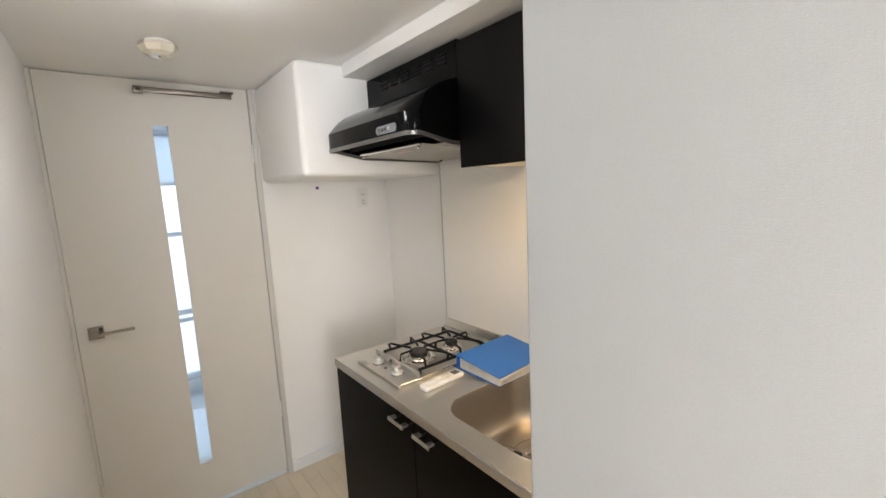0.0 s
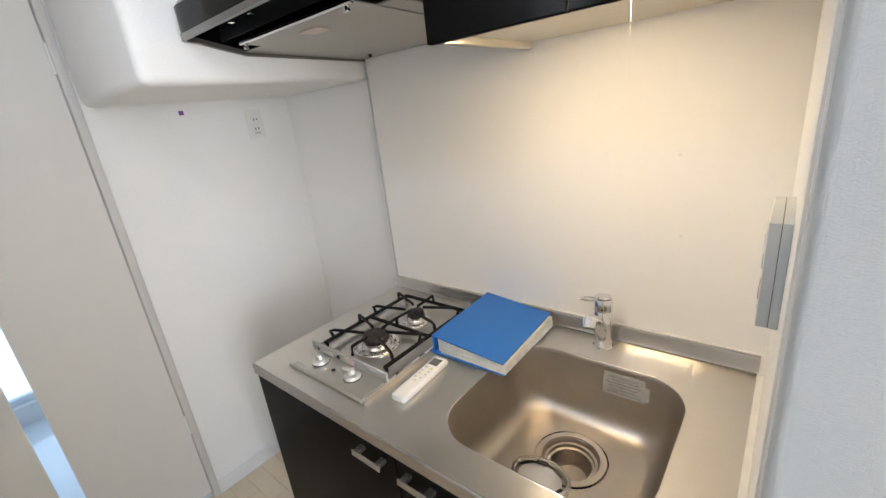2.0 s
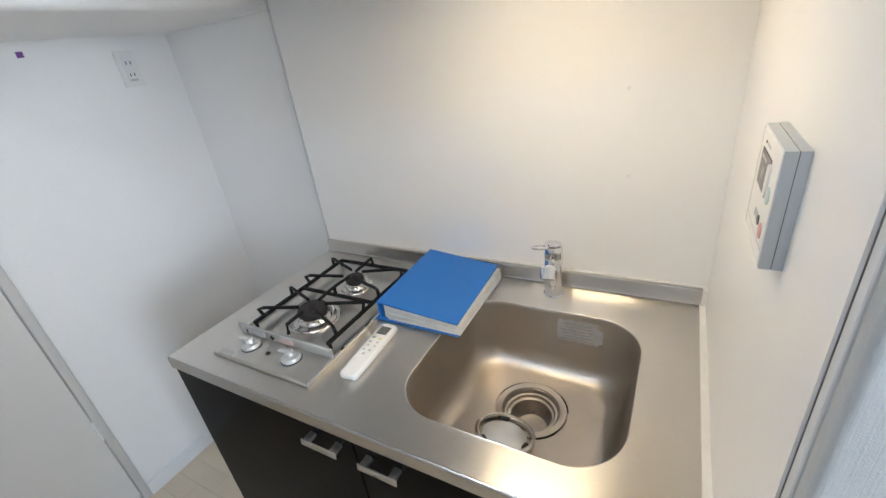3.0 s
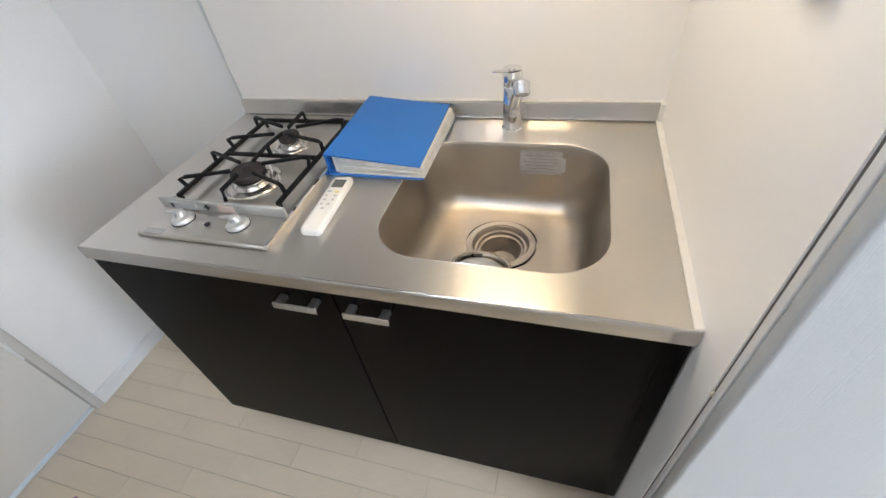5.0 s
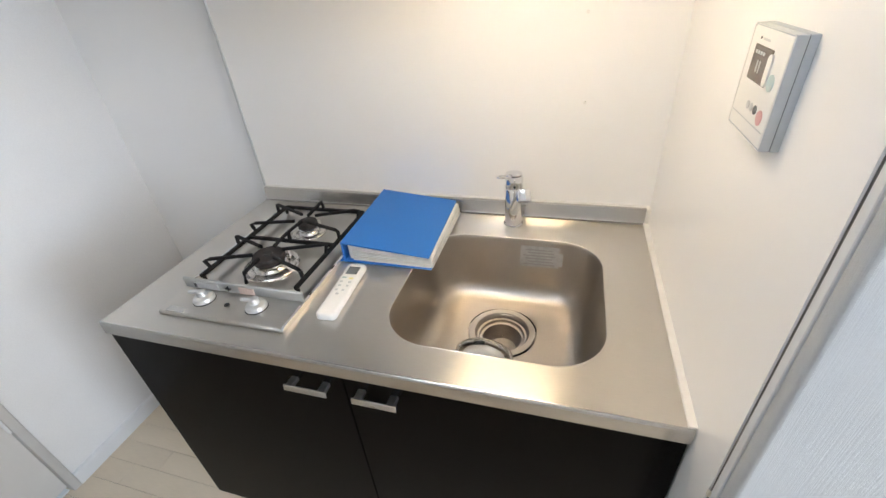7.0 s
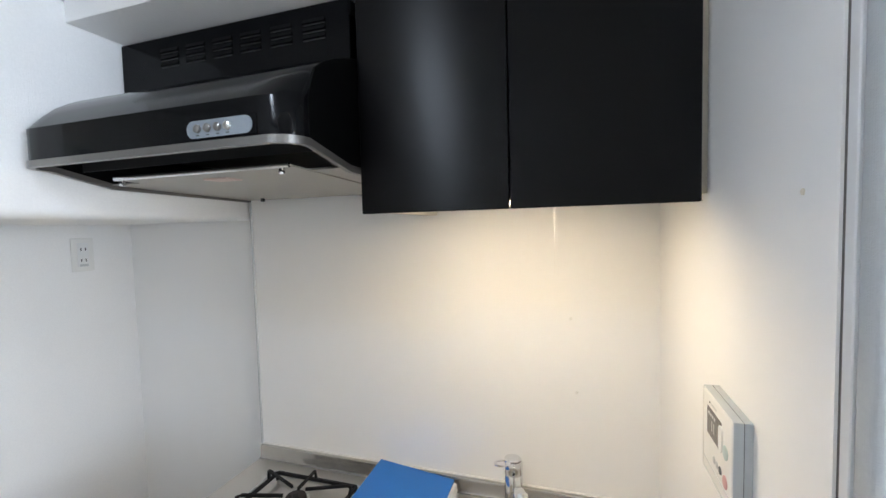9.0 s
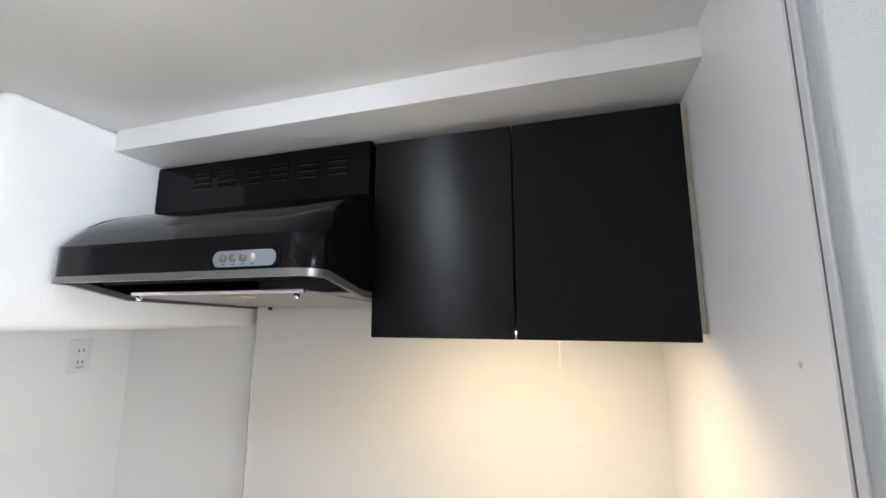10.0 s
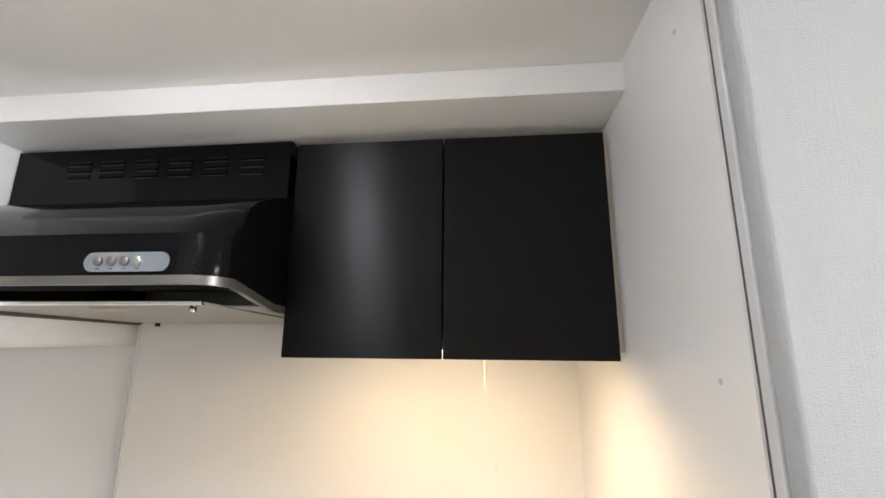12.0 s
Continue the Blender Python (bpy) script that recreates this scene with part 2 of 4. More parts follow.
def single(name, bm, material, label, category, group="", kind="", smooth=True):
    """A thing of one mesh."""
    return tagged(mesh(name, bm, material, smooth), label, category, group, kind)


def box(a, b, bevel=0.0, segments=2, bm=None):
    own = bm is None
    if own:
        bm = bmesh.new()
    x0, y0, z0 = (min(p, q) for p, q in zip(a, b))
    x1, y1, z1 = (max(p, q) for p, q in zip(a, b))
    v = [bm.verts.new(p) for p in ((x0, y0, z0), (x1, y0, z0), (x1, y1, z0), (x0, y1, z0), (x0, y0, z1), (x1, y0, z1), (x1, y1, z1), (x0, y1, z1))]
    f = [bm.faces.new([v[i] for i in q]) for q in ((3, 2, 1, 0), (4, 5, 6, 7), (0, 1, 5, 4), (1, 2, 6, 5), (2, 3, 7, 6), (3, 0, 4, 7))]
    if bevel:
        edges = list({e for q in f for e in q.edges})
        bmesh.ops.bevel(bm, geom=edges, offset=bevel, segments=segments, profile=0.5, affect="EDGES")
    return bm


def boxes(*pairs, bevel=0.0):
    bm = bmesh.new()
    for a, b in pairs:
        box(a, b, bevel, 1, bm)
    return bm


def lathe(profile, centre, steps=32, axis=None, bm=None, cap=True):
    """Turn (radius, height) pairs round an axis through centre."""
    bm = bm or bmesh.new()
    m = Matrix.Translation(centre)
    if axis:
        m = m @ Vector(axis).to_track_quat("Z", "Y").to_matrix().to_4x4()
    rings = []
    for r, h in profile:
        rings.append([bm.verts.new(m @ Vector((r * math.cos(2 * math.pi * i / steps), r * math.sin(2 * math.pi * i / steps), h))) for i in range(steps)])
    for a, b in zip(rings, rings[1:]):
        for i in range(steps):
            j = (i + 1) % steps
            bm.faces.new((a[i], a[j], b[j], b[i]))
    if cap:
        bm.faces.new(rings[0][::-1])
        bm.faces.new(rings[-1])
    return bm


def tube(path, radius, sides=8, closed=False, bm=None, flat=1.0):
    """A bar of round or flattened section along a path."""
    bm = bm or bmesh.new()
    pts = [Vector(p) for p in path]
    n = len(pts)
    rings = []
    for i, p in enumerate(pts):
        a = pts[(i - 1) % n] if (closed or i > 0) else p
        b = pts[(i + 1) % n] if (closed or i < n - 1) else p
        d = (b - a).normalized()
        up = Vector((0, 0, 1)) if abs(d.z) < 0.95 else Vector((1, 0, 0))
        s = d.cross(up).normalized()
        u = s.cross(d).normalized()
        rings.append([bm.verts.new(p + radius * (math.cos(2 * math.pi * (k + 0.5) / sides) * s + flat * math.sin(2 * math.pi * (k + 0.5) / sides) * u)) for k in range(sides)])
    pairs = list(zip(rings, rings[1:])) + ([(rings[-1], rings[0])] if closed else [])
    for a, b in pairs:
        for k in range(sides):
            j = (k + 1) % sides
            bm.faces.new((a[k], a[j], b[j], b[k]))
    if not closed:
        bm.faces.new(rings[0][::-1])
        bm.faces.new(rings[-1])
    return bm


def prism(profile, axis, lo, hi, bevel=0.0):
    """Extrude a closed profile along an axis: 'y' takes (x, z) pairs, 'z' (x, y), 'x' (y, z)."""
    bm = bmesh.new()

    def at(p, h):
        return {"y": (p[0], h, p[1]), "z": (p[0], p[1], h), "x": (h, p[0], p[1])}[axis]
    a = [bm.verts.new(at(p, lo)) for p in profile]
    b = [bm.verts.new(at(p, hi)) for p in profile]
    n = len(profile)
    bm.faces.new(a[::-1])
    bm.faces.new(b)
    for i in range(n):
        bm.faces.new((a[i], a[(i + 1) % n], b[(i + 1) % n], b[i]))
    if bevel:
        bmesh.ops.bevel(bm, geom=list(bm.edges), offset=bevel, segments=1, affect="EDGES")
    return bm


def rounded(x0, y0, x1, y1, r, steps=12):
    """Corner points of a rounded rectangle, anticlockwise from the +x side."""
    out = []
    for cx, cy, a0 in ((x1 - r, y1 - r, 0), (x0 + r, y1 - r, 90), (x0 + r, y0 + r, 180), (x1 - r, y0 + r, 270)):
        for k in range(steps):
            a = radians(a0 + 90 * k / (steps - 1))
            out.append((cx + r * math.cos(a), cy + r * math.sin(a)))
    return out


def turned(bm, m):
    bmesh.ops.transform(bm, matrix=m, verts=bm.verts)
    return bm


# ---- setting ----
CEIL = 2.115


def structure(name, bm, material, label, category, smooth=False):
    return single(name, bm, material, label, category, kind="structure", smooth=smooth)


floor = structure("floor", box((-3.8, -4.3, -0.12), (1.4, 3.6, -0.004)), M_GROOVE, "pale cream wood plank floor with thin dark joints", "floor")
structure("ceiling", box((-1.78, -0.64, CEIL), (0.3, 3.6, CEIL + 0.12)), M_CEIL, "plain white papered ceiling over the kitchen passage", "ceiling")
structure("wall_back", box((0.04, -0.02, 0), (0.18, 2.0, CEIL)), M_LEFT, "plain white back wall of the kitchen corner", "wall")
structure("wall_corridor", box((-0.77, -0.64, 0), (0.18, -0.009, CEIL)), M_DIMPAPER, "pale woven vinyl wallpaper wall beside the kitchen, dimmer light put into its colour", "wall", True)
structure("wall_left", box((-1.66, -0.64, 0), (-1.54, 1.95, CEIL)), M_LEFT, "smooth white wall along the passage", "wall")
structure("wall_niche", box((-0.708, 1.826, 0), (0.04, 1.95, CEIL)), M_PAPER, "white papered wall at the end of the kitchen", "wall")
structure("wall_beam", box((-0.705, 1.222, 1.645), (0.04, 1.826, CEIL), 0.026, 6), M_PAPER, "white papered boxed beam beside the range hood", "beam", True)
structure("wall_soffit", box((-0.5, -0.009, 2.061), (0.04, 1.222, CEIL), 0.003, 2), M_PAPER, "white papered soffit above the wall cabinets", "soffit", True)
# side boards of the kitchen recess, the lower one proud of the upper one
structure("wall_side_upper", box((-0.730, -0.009, 1.646), (0.04, 0.0, CEIL)), M_PANEL, "smooth white side board above cabinet level", "wall panel")
structure("wall_side_lower", box((-0.730, -0.009, 0.0), (-0.004, 0.0, 1.646)), M_PANEL, "glossy white kitchen panel on the side wall", "wall panel")
structure("wall_panel", box((-0.004, 0.0, 0.0), (0.04, 1.21, 2.061)), M_PANEL, "glossy cream white kitchen panel behind the worktop", "wall panel")
structure("trim_panel_edge", box((-0.008, 1.209, 0.892), (0.036, 1.216, 1.709), 0.001, 1), M_GREYTRIM, "thin grey metal edge trim of the kitchen panel", "trim")
structure("trim_joint", box((-0.7335, -0.009, 0.0), (-0.730, -0.0025, CEIL)), M_DARKGAP, "thin dark joint beside the side board", "trim")
structure("trim_strip", box((-0.7465, -0.010, 0.0), (-0.7335, -0.0020, CEIL), 0.001, 1), M_EDGE, "grey aluminium strip between side board and wallpaper", "trim")
# corner bead takes the same darkened wallpaper colour
structure("trim_corner", box((-0.7699, -0.022, -0.01), (-0.7465, -0.003, CEIL + 0.01), 0.0055, 4), M_DIMPAPER, "rounded papered corner bead at the wall edge", "trim", True)
# room behind the walker
RC = 2.40
structure("ceiling_room", box((-3.8, -4.3, RC), (1.4, -0.52, RC + 0.12)), M_CEIL, "plain white papered ceiling of the room", "ceiling")
structure("wall_room_left", box((-3.8, -4.3, 0), (-3.68, -0.52, RC)), M_PAPER, "plain white papered wall of the room", "wall")
structure("wall_room_right", box((1.28, -4.3, 0), (1.4, -0.52, RC)), M_PAPER, "plain white papered wall of the room", "wall")
structure("wall_room_front_left", box((-3.68, -0.64, 0), (-1.66, -0.52, RC)), M_PAPER, "plain white papered wall of the room", "wall")
structure("wall_room_front_right", box((0.18, -0.64, 0), (1.28, -0.52, RC)), M_PAPER, "plain white papered wall of the room", "wall")
structure("wall_room_header", box((-1.66, -0.64, CEIL + 0.12), (0.18, -0.52, RC)), M_PAPER, "plain white papered wall over the opening to the passage", "wall")
WX0, WX1, WZ0, WZ1 = -3.4, -1.7, 0.55, 2.12
structure("wall_room_end", boxes(((-3.68, -4.3, 0), (WX0, -4.15, RC)), ((WX1, -4.3, 0), (1.28, -4.15, RC)), ((WX0, -4.3, 0), (WX1, -4.15, WZ0)), ((WX0, -4.3, WZ1), (WX1, -4.15, RC))),
          M_PAPER, "white papered window wall of the room", "wall")
win = thing("window_1", (-2.55, -4.22, WZ0), "white framed window of the room", "window", kind="structure")
part("window_frame", boxes(((WX0, -4.25, WZ0), (WX0 + 0.05, -4.19, WZ1)), ((WX1 - 0.05, -4.25, WZ0), (WX1, -4.19, WZ1)), ((WX0 + 0.05, -4.25, WZ0), (WX1 - 0.05, -4.19, WZ0 + 0.05)),
                           ((WX0 + 0.05, -4.25, WZ1 - 0.05), (WX1 - 0.05, -4.19, WZ1)), ((-2.575, -4.25, WZ0 + 0.05), (-2.525, -4.19, WZ1 - 0.05))), M_TRIM, win)
for x0, x1 in ((WX0 + 0.05, -2.575), (-2.525, WX1 - 0.05)):
    pane = part("pane", box((x0, -4.225, WZ0 + 0.05), (x1, -4.219, WZ1 - 0.05)), M_GLASS, win, smooth=False)
    pane.visible_shadow = False
# entrance behind the door
structure("wall_entrance_left", box((-1.78, 1.95, 0), (-1.66, 3.5, CEIL)), M_HALL, "pale wall of the entrance", "wall")
structure("wall_entrance_right", box((-0.55, 1.95, 0), (-0.43, 3.5, CEIL)), M_HALL, "pale wall of the entrance", "wall")
structure("wall_entrance_end", boxes(((-1.66, 3.38, 0), (-1.45, 3.5, CEIL)), ((-0.66, 3.38, 0), (-0.55, 3.5, CEIL)), ((-1.45, 3.38, 2.09), (-0.66, 3.5, CEIL)), ((-1.45, 3.38, 0), (-0.66, 3.5, 0.12))),
          M_HALL, "pale end wall of the entrance", "wall")
ent = thing("window_2", (-1.05, 3.44, 0.12), "glazed light of the entrance with blue grey rails", "window", kind="structure")
for z0, z1 in ((0.12, 0.16), (0.60, 0.63), (0.66, 0.70), (1.30, 1.335), (1.70, 1.72), (2.07, 2.09)):
    part("rail", box((-1.45, 3.42, z0), (-0.66, 3.46, z1)), M_HALLBAR, ent, smooth=False)
pane = part("pane", box((-1.45, 3.465, 0.12), (-0.66, 3.47, 2.09)), M_GLASS, ent, smooth=False)
pane.visible_shadow = False
# added sheet, lit from behind, makes the upper end wall look pale blue
part("bright_fill_sheet", box((-1.45, 3.425, 1.72), (-0.66, 3.431, 2.07)), M_FILLSHEET, ent, "translucent sheet added to brighten the top of the entrance end wall", smooth=False)
# door post, skirting
structure("trim_door_post", box((-0.735, 1.812, 0.0), (-0.708, 1.95, CEIL), 0.004, 2), M_POST, "slim white door post beside the kitchen wall", "trim", True)
structure("trim_door_post_far", box((-1.54, 1.829, 0.0), (-1.525, 1.95, CEIL), 0.002, 1), M_DOOR, "slim white door post at the passage wall", "trim", True)
structure("baseboard", prism([(1.826, 0.0), (1.812, 0.0), (1.812, 0.05), (1.816, 0.057), (1.826, 0.06)], "x", -0.708, 0.04), M_TRIM, "low white skirting board", "baseboard")
structure("baseboard_passage", prism([(-1.54, 0.0), (-1.526, 0.0), (-1.526, 0.05), (-1.53, 0.057), (-1.54, 0.06)], "y", -0.64, 1.815), M_TRIM, "low white skirting board", "baseboard")

structure("trim_threshold", box((-1.523, 1.836, 0.0), (-0.7375, 1.95, 0.005), 0.001, 1), M_WHITE, "low white door threshold strip", "trim")
# the door with its glass strip
SX0, SX1, SZ0, SZ1 = -1.154, -1.0905, 0.248, 1.918
door = thing("door_1", (-1.135, 1.85, 0.02), "closed white flush door with a narrow upright glass strip", "door", kind="structure")
part("door_leaf", boxes(((-1.523, 1.83, 0.028), (SX0, 1.866, 2.111)), ((SX1, 1.83, 0.028), (-0.7375, 1.866, 2.111)), ((SX0, 1.83, 0.028), (SX1, 1.866, SZ0)), ((SX0, 1.83, SZ1), (SX1, 1.866, 2.111))),
     M_DOOR, door, smooth=False)
pane = part("glass_strip", box((SX0, 1.846, SZ0), (SX1, 1.850, SZ1)), M_GLASS, door, "clear narrow glass strip", smooth=False)
pane.visible_shadow = False
part("strip_bead", boxes(((SX0, 1.8285, SZ0), (SX0 + 0.003, 1.846, SZ1)), ((SX1 - 0.003, 1.8285, SZ0), (SX1, 1.846, SZ1)), ((SX0 + 0.003, 1.8285, SZ0), (SX1 - 0.003, 1.846, SZ0 + 0.003)),
                         ((SX0 + 0.003, 1.8285, SZ1 - 0.003), (SX1 - 0.003, 1.846, SZ1))), M_TRIM, door, smooth=False)
hd = part("door_handle", box((-1.487, 1.818, 0.997), (-1.434, 1.830, 1.051), 0.002), M_HANDLE, door, "square bronze grey lever handle plate")
ORIGIN[hd.name] = Vector((0, 0, 0))
lev = bmesh.new()
box((-1.450, 1.775, 1.018), (-1.436, 1.818, 1.032), 0.002, 1, lev)
box((-1.450, 1.768, 1.019), (-1.325, 1.780, 1.031), 0.002, 1, lev)
part("lever", lev, M_HANDLE, hd)
part("keyhole", lathe([(0.007, 0), (0.007, 0.003)], (-1.443, 1.818, 1.040), 16, (0, -1, 0)), M_RUBBER, hd)
for z in (0.35, 1.75):
    part("hinge", lathe([(0.006, 0), (0.006, 0.09)], (-0.7365, 1.826, z), 12), M_TRIM, door)
clo = thing("door_closer", (-1.0, 1.83, 2.06), "slim bronze grey door closer rail above the glass strip", "door closer")
part("rail", box((-1.185, 1.806, 2.056), (-0.812, 1.83, 2.078), 0.002), M_HANDLE, clo)
part("end_cap", box((-1.205, 1.802, 2.050), (-1.168, 1.83, 2.079), 0.003), M_HANDLE, clo)
part("cap_slot", box((-1.196, 1.8005, 2.058), (-1.178, 1.804, 2.070), 0.001, 1), M_RUBBER, clo)
part("arm", box((-0.86, 1.800, 2.080), (-0.803, 1.826, 2.088), 0.001, 1), M_HANDLE, clo)

# ---- ceiling fixtures ----
cl = thing("ceiling_lamp", (-1.147, 1.28, CEIL), "small unlit octagonal cream glass ceiling lamp", "ceiling lamp")
part("base_plate", lathe([(0.042, -0.012), (0.042, 0.0)], (-1.147, 1.28, CEIL), 24), M_TRIM, cl)
shade = lathe([(0.028, -0.050), (0.052, -0.040), (0.061, -0.022), (0.056, -0.010)], (-1.147, 1.28, CEIL), 8)
part("shade", shade, M_SHADE, cl, smooth=False)
part("finial", lathe([(0.003, -0.055), (0.005, -0.050)], (-1.147, 1.28, CEIL), 10), M_SATIN, cl)
ll = thing("ceiling_lamp", (-1.12, 0.67, CEIL), "small lit octagonal glass ceiling lamp", "ceiling lamp")
part("base_plate", lathe([(0.042, -0.012), (0.042, 0.0)], (-1.12, 0.67, CEIL), 24), M_TRIM, ll)
part("shade", lathe([(0.028, -0.050), (0.052, -0.040), (0.061, -0.022), (0.056, -0.012)], (-1.12, 0.67, CEIL), 8), M_DISC, ll, "glowing white shade", smooth=False)
RL = (-1.95, -1.9, RC)
# unseen fill lamp, placed so its light reaches the kitchen niche
rl = thing("room_fill_light", RL, "round glowing disc on the room ceiling, added unseen to fill the kitchen with light", "ceiling light")
part("body", lathe([(0.20, -0.07), (0.24, -0.055), (0.24, -0.01)], RL, 40), glow("room_fill_glow", (0.88, 0.95, 1.0), ROOM_GLOW), rl)
part("base_plate", lathe([(0.2, -0.01), (0.2, 0.0)], RL, 40), M_TRIM, rl)

# ---- kitchen: base cabinet ----
cab = thing("base_cabinet", (-0.33, 0.6, 0.0), "dark brown two-door base cabinet under the steel worktop", "cabinet")
for lo, hi in (((-0.623, 0.006, 0.114), (-0.05, 0.022, 0.815)), ((-0.623, 1.188, 0.114), (-0.05, 1.206, 0.815)), ((-0.623, 0.022, 0.114), (-0.05, 1.188, 0.130)), ((-0.066, 0.022, 0.130), (-0.05, 1.188, 0.66))):
    part("carcass_panel", box(lo, hi), M_BROWN, cab, smooth=False)
part("toe_kick", box((-0.575, 0.006, 0.0), (-0.558, 1.206, 0.1135)), M_BROWN, cab, smooth=False)
for y0, y1, h0, h1 in ((0.609, 1.208, 0.635, 0.731), (0.003, 0.6065, 0.488, 0.580)):
    d = part("door", box((-0.644, y0, 0.114), (-0.624, y1, 0.812), 0.0015, 1), M_BROWN, cab)
    ORIGIN[d.name] = Vector((0, 0, 0))
    bar = prism([(-0.672, 0.773), (-0.670, 0.787), (-0.667, 0.787), (-0.669, 0.773)], "y", h0, h1, 0.0006)
    h = part("handle", bar, M_SATIN, d, "satin silver bar handle")
    for p0 in (h0 + 0.004, h1 - 0.020):
        part("handle_post", box((-0.669, p0, 0.776), (-0.644, p0 + 0.016, 0.786), 0.001, 1), M_SATIN, d)

# ---- worktop with sink ----
TOP = 0.85
top = thing("worktop", (-0.33, 0.6, 0.815), "brushed stainless steel worktop with a set-in sink", "worktop")
HX0, HY0, HX1, HY1, HR = -0.570, 0.119, -0.144, 0.568, 0.105
hole = rounded(HX0, HY0, HX1, HY1, HR, 16)
bm = bmesh.new()
outer = [bm.verts.new((x, y, TOP)) for x, y in ((-0.646, 0.003), (-0.02, 0.003), (-0.02, 1.209), (-0.646, 1.209))]
inner = [bm.verts.new((x, y, TOP)) for x, y in hole]
edges = [bm.edges.new((loop[i], loop[(i + 1) % len(loop)])) for loop in (outer, inner) for i in range(len(loop))]
bmesh.ops.triangle_fill(bm, use_beauty=True, edges=edges, normal=(0, 0, 1))
part("top_sheet", bm, M_STEEL, top, smooth=False)
nose = [(-0.646, TOP)] + [(-0.646 - 0.005 * math.sin(radians(a)), TOP - 0.005 + 0.005 * math.cos(radians(a))) for a in (15, 30, 45, 60, 75, 90)] + [(-0.651, 0.817), (-0.632, 0.817), (-0.632, TOP - 0.002), (-0.646, TOP - 0.0005)]
part("front_edge", prism(nose, "y", 0.002, 1.209), M_FOLD, top)
part("end_edge", box((-0.632, 1.205, 0.817), (-0.02, 1.209, TOP - 0.0005)), M_STEEL, top, smooth=False)
curb = [(-0.020, TOP - 0.002), (-0.030, TOP + 0.0005), (-0.024, TOP + 0.003), (-0.021, TOP + 0.008), (-0.020, TOP + 0.038), (-0.018, TOP + 0.042), (-0.005, TOP + 0.042), (-0.005, TOP - 0.002)]
part("upstand", prism(curb, "y", 0.009, 1.209), M_FOLD, top, "low folded steel upstand")
# bowl: rings from the rim down over the rounded wall to the floor and the drain
DX, DY, DR, SINK = -0.315, 0.347, 0.089, 0.668
bm = bmesh.new()
rings = []
for inset, z in ((0.0, TOP), (0.002, TOP - 0.003), (0.004, TOP - 0.008), (0.011, TOP - 0.08), (0.018, SINK + 0.055), (0.024, SINK + 0.035), (0.034, SINK + 0.018), (0.050, SINK + 0.006), (0.070, SINK + 0.002)):
    rings.append([bm.verts.new((x, y, z)) for x, y in rounded(HX0 + inset, HY0 + inset, HX1 - inset, HY1 - inset, max(HR - inset * 0.75, 0.03), 16)])
circle = []
for x, y in rounded(HX0 + 0.07, HY0 + 0.07, HX1 - 0.07, HY1 - 0.07, 0.06, 16):
    a = math.atan2(y - DY, x - DX)
    circle.append((DX + DR * math.cos(a), DY + DR * math.sin(a)))
rings.append([bm.verts.new((x, y, SINK - 0.001)) for x, y in circle])
for a, b in zip(rings, rings[1:]):
    for i in range(len(a)):
        j = (i + 1) % len(a)
        bm.faces.new((a[i], a[j], b[j], b[i]))
bowl = part("sink_bowl", bm, M_BOWL, top, "satin steel sink bowl with rounded corners")
ORIGIN[bowl.name] = Vector((0, 0, 0))
part("rim_line", tube([(x, y, TOP - 0.001) for x, y in rounded(HX0 + 0.001, HY0 + 0.001, HX1 - 0.001, HY1 - 0.001, HR, 16)], 0.0016, 6, True), M_STEEL, bowl)
part("drain_seal", lathe([(0.0885, 0.0), (0.0885, -0.004), (0.0862, -0.004), (0.0862, 0.0005)], (DX, DY, SINK + 0.0005), 48, cap=False), M_RUBBER, bowl)
part("drain_flange", lathe([(0.0862, -0.003), (0.0845, 0.0015), (0.070, 0.002), (0.066, -0.004), (0.064, -0.012), (0.058, -0.013), (0.056, -0.020), (0.050, -0.022)], (DX, DY, SINK), 48, cap=False), M_BOWL, bowl)
part("drain_basket", lathe([(0.050, -0.022), (0.047, -0.045), (0.038, -0.062), (0.020, -0.068), (0.0, -0.069)], (DX, DY, SINK), 48, cap=False), M_BASKET, bowl)
part("basket_tab", lathe([(0.010, 0.0), (0.010, 0.003)], (DX - 0.010, DY + 0.058, SINK - 0.020), 14, (0.2, -0.6, 1)), M_WHITE, bowl)

seal = boxes(((-0.648, 0.0, TOP), (-0.022, 0.013, TOP + 0.005)), ((-0.030, 0.0, TOP + 0.005), (-0.004, 0.010, TOP + 0.046)), ((-0.010, 0.010, TOP + 0.0415), (-0.004, 1.209, TOP + 0.046)), bevel=0.001)
single("sealant_bead", seal, M_CAULK, "white sealant bead along worktop, upstand and wall panel", "sealant")

single("cable_clip", box((-0.737, -0.0018, 0.831), (-0.7315, 0.0022, 0.841), 0.0008, 1), M_BODY, "tiny beige plastic clip at the side board edge", "clip")

# drain lid lying on the sink floor
lid = thing("drain_lid", (-0.425, 0.372, SINK), "round steel drain lid leaning in the sink", "drain lid")
tilt = Matrix.Translation((-0.428, 0.372, SINK + 0.024)) @ Euler((radians(6), radians(16), 0)).to_matrix().to_4x4()
part("ring", turned(lathe([(0.066, -0.010), (0.068, -0.008), (0.068, 0.008), (0.065, 0.010), (0.060, 0.010), (0.058, 0.006), (0.060, -0.010), (0.066, -0.010)], (0, 0, 0), 48, cap=False), tilt), M_DISH, lid)
part("plate", turned(lathe([(0.050, -0.004), (0.050, 0.0), (0.046, 0.002)], (0, 0, 0), 40), tilt), M_KNOB, lid)
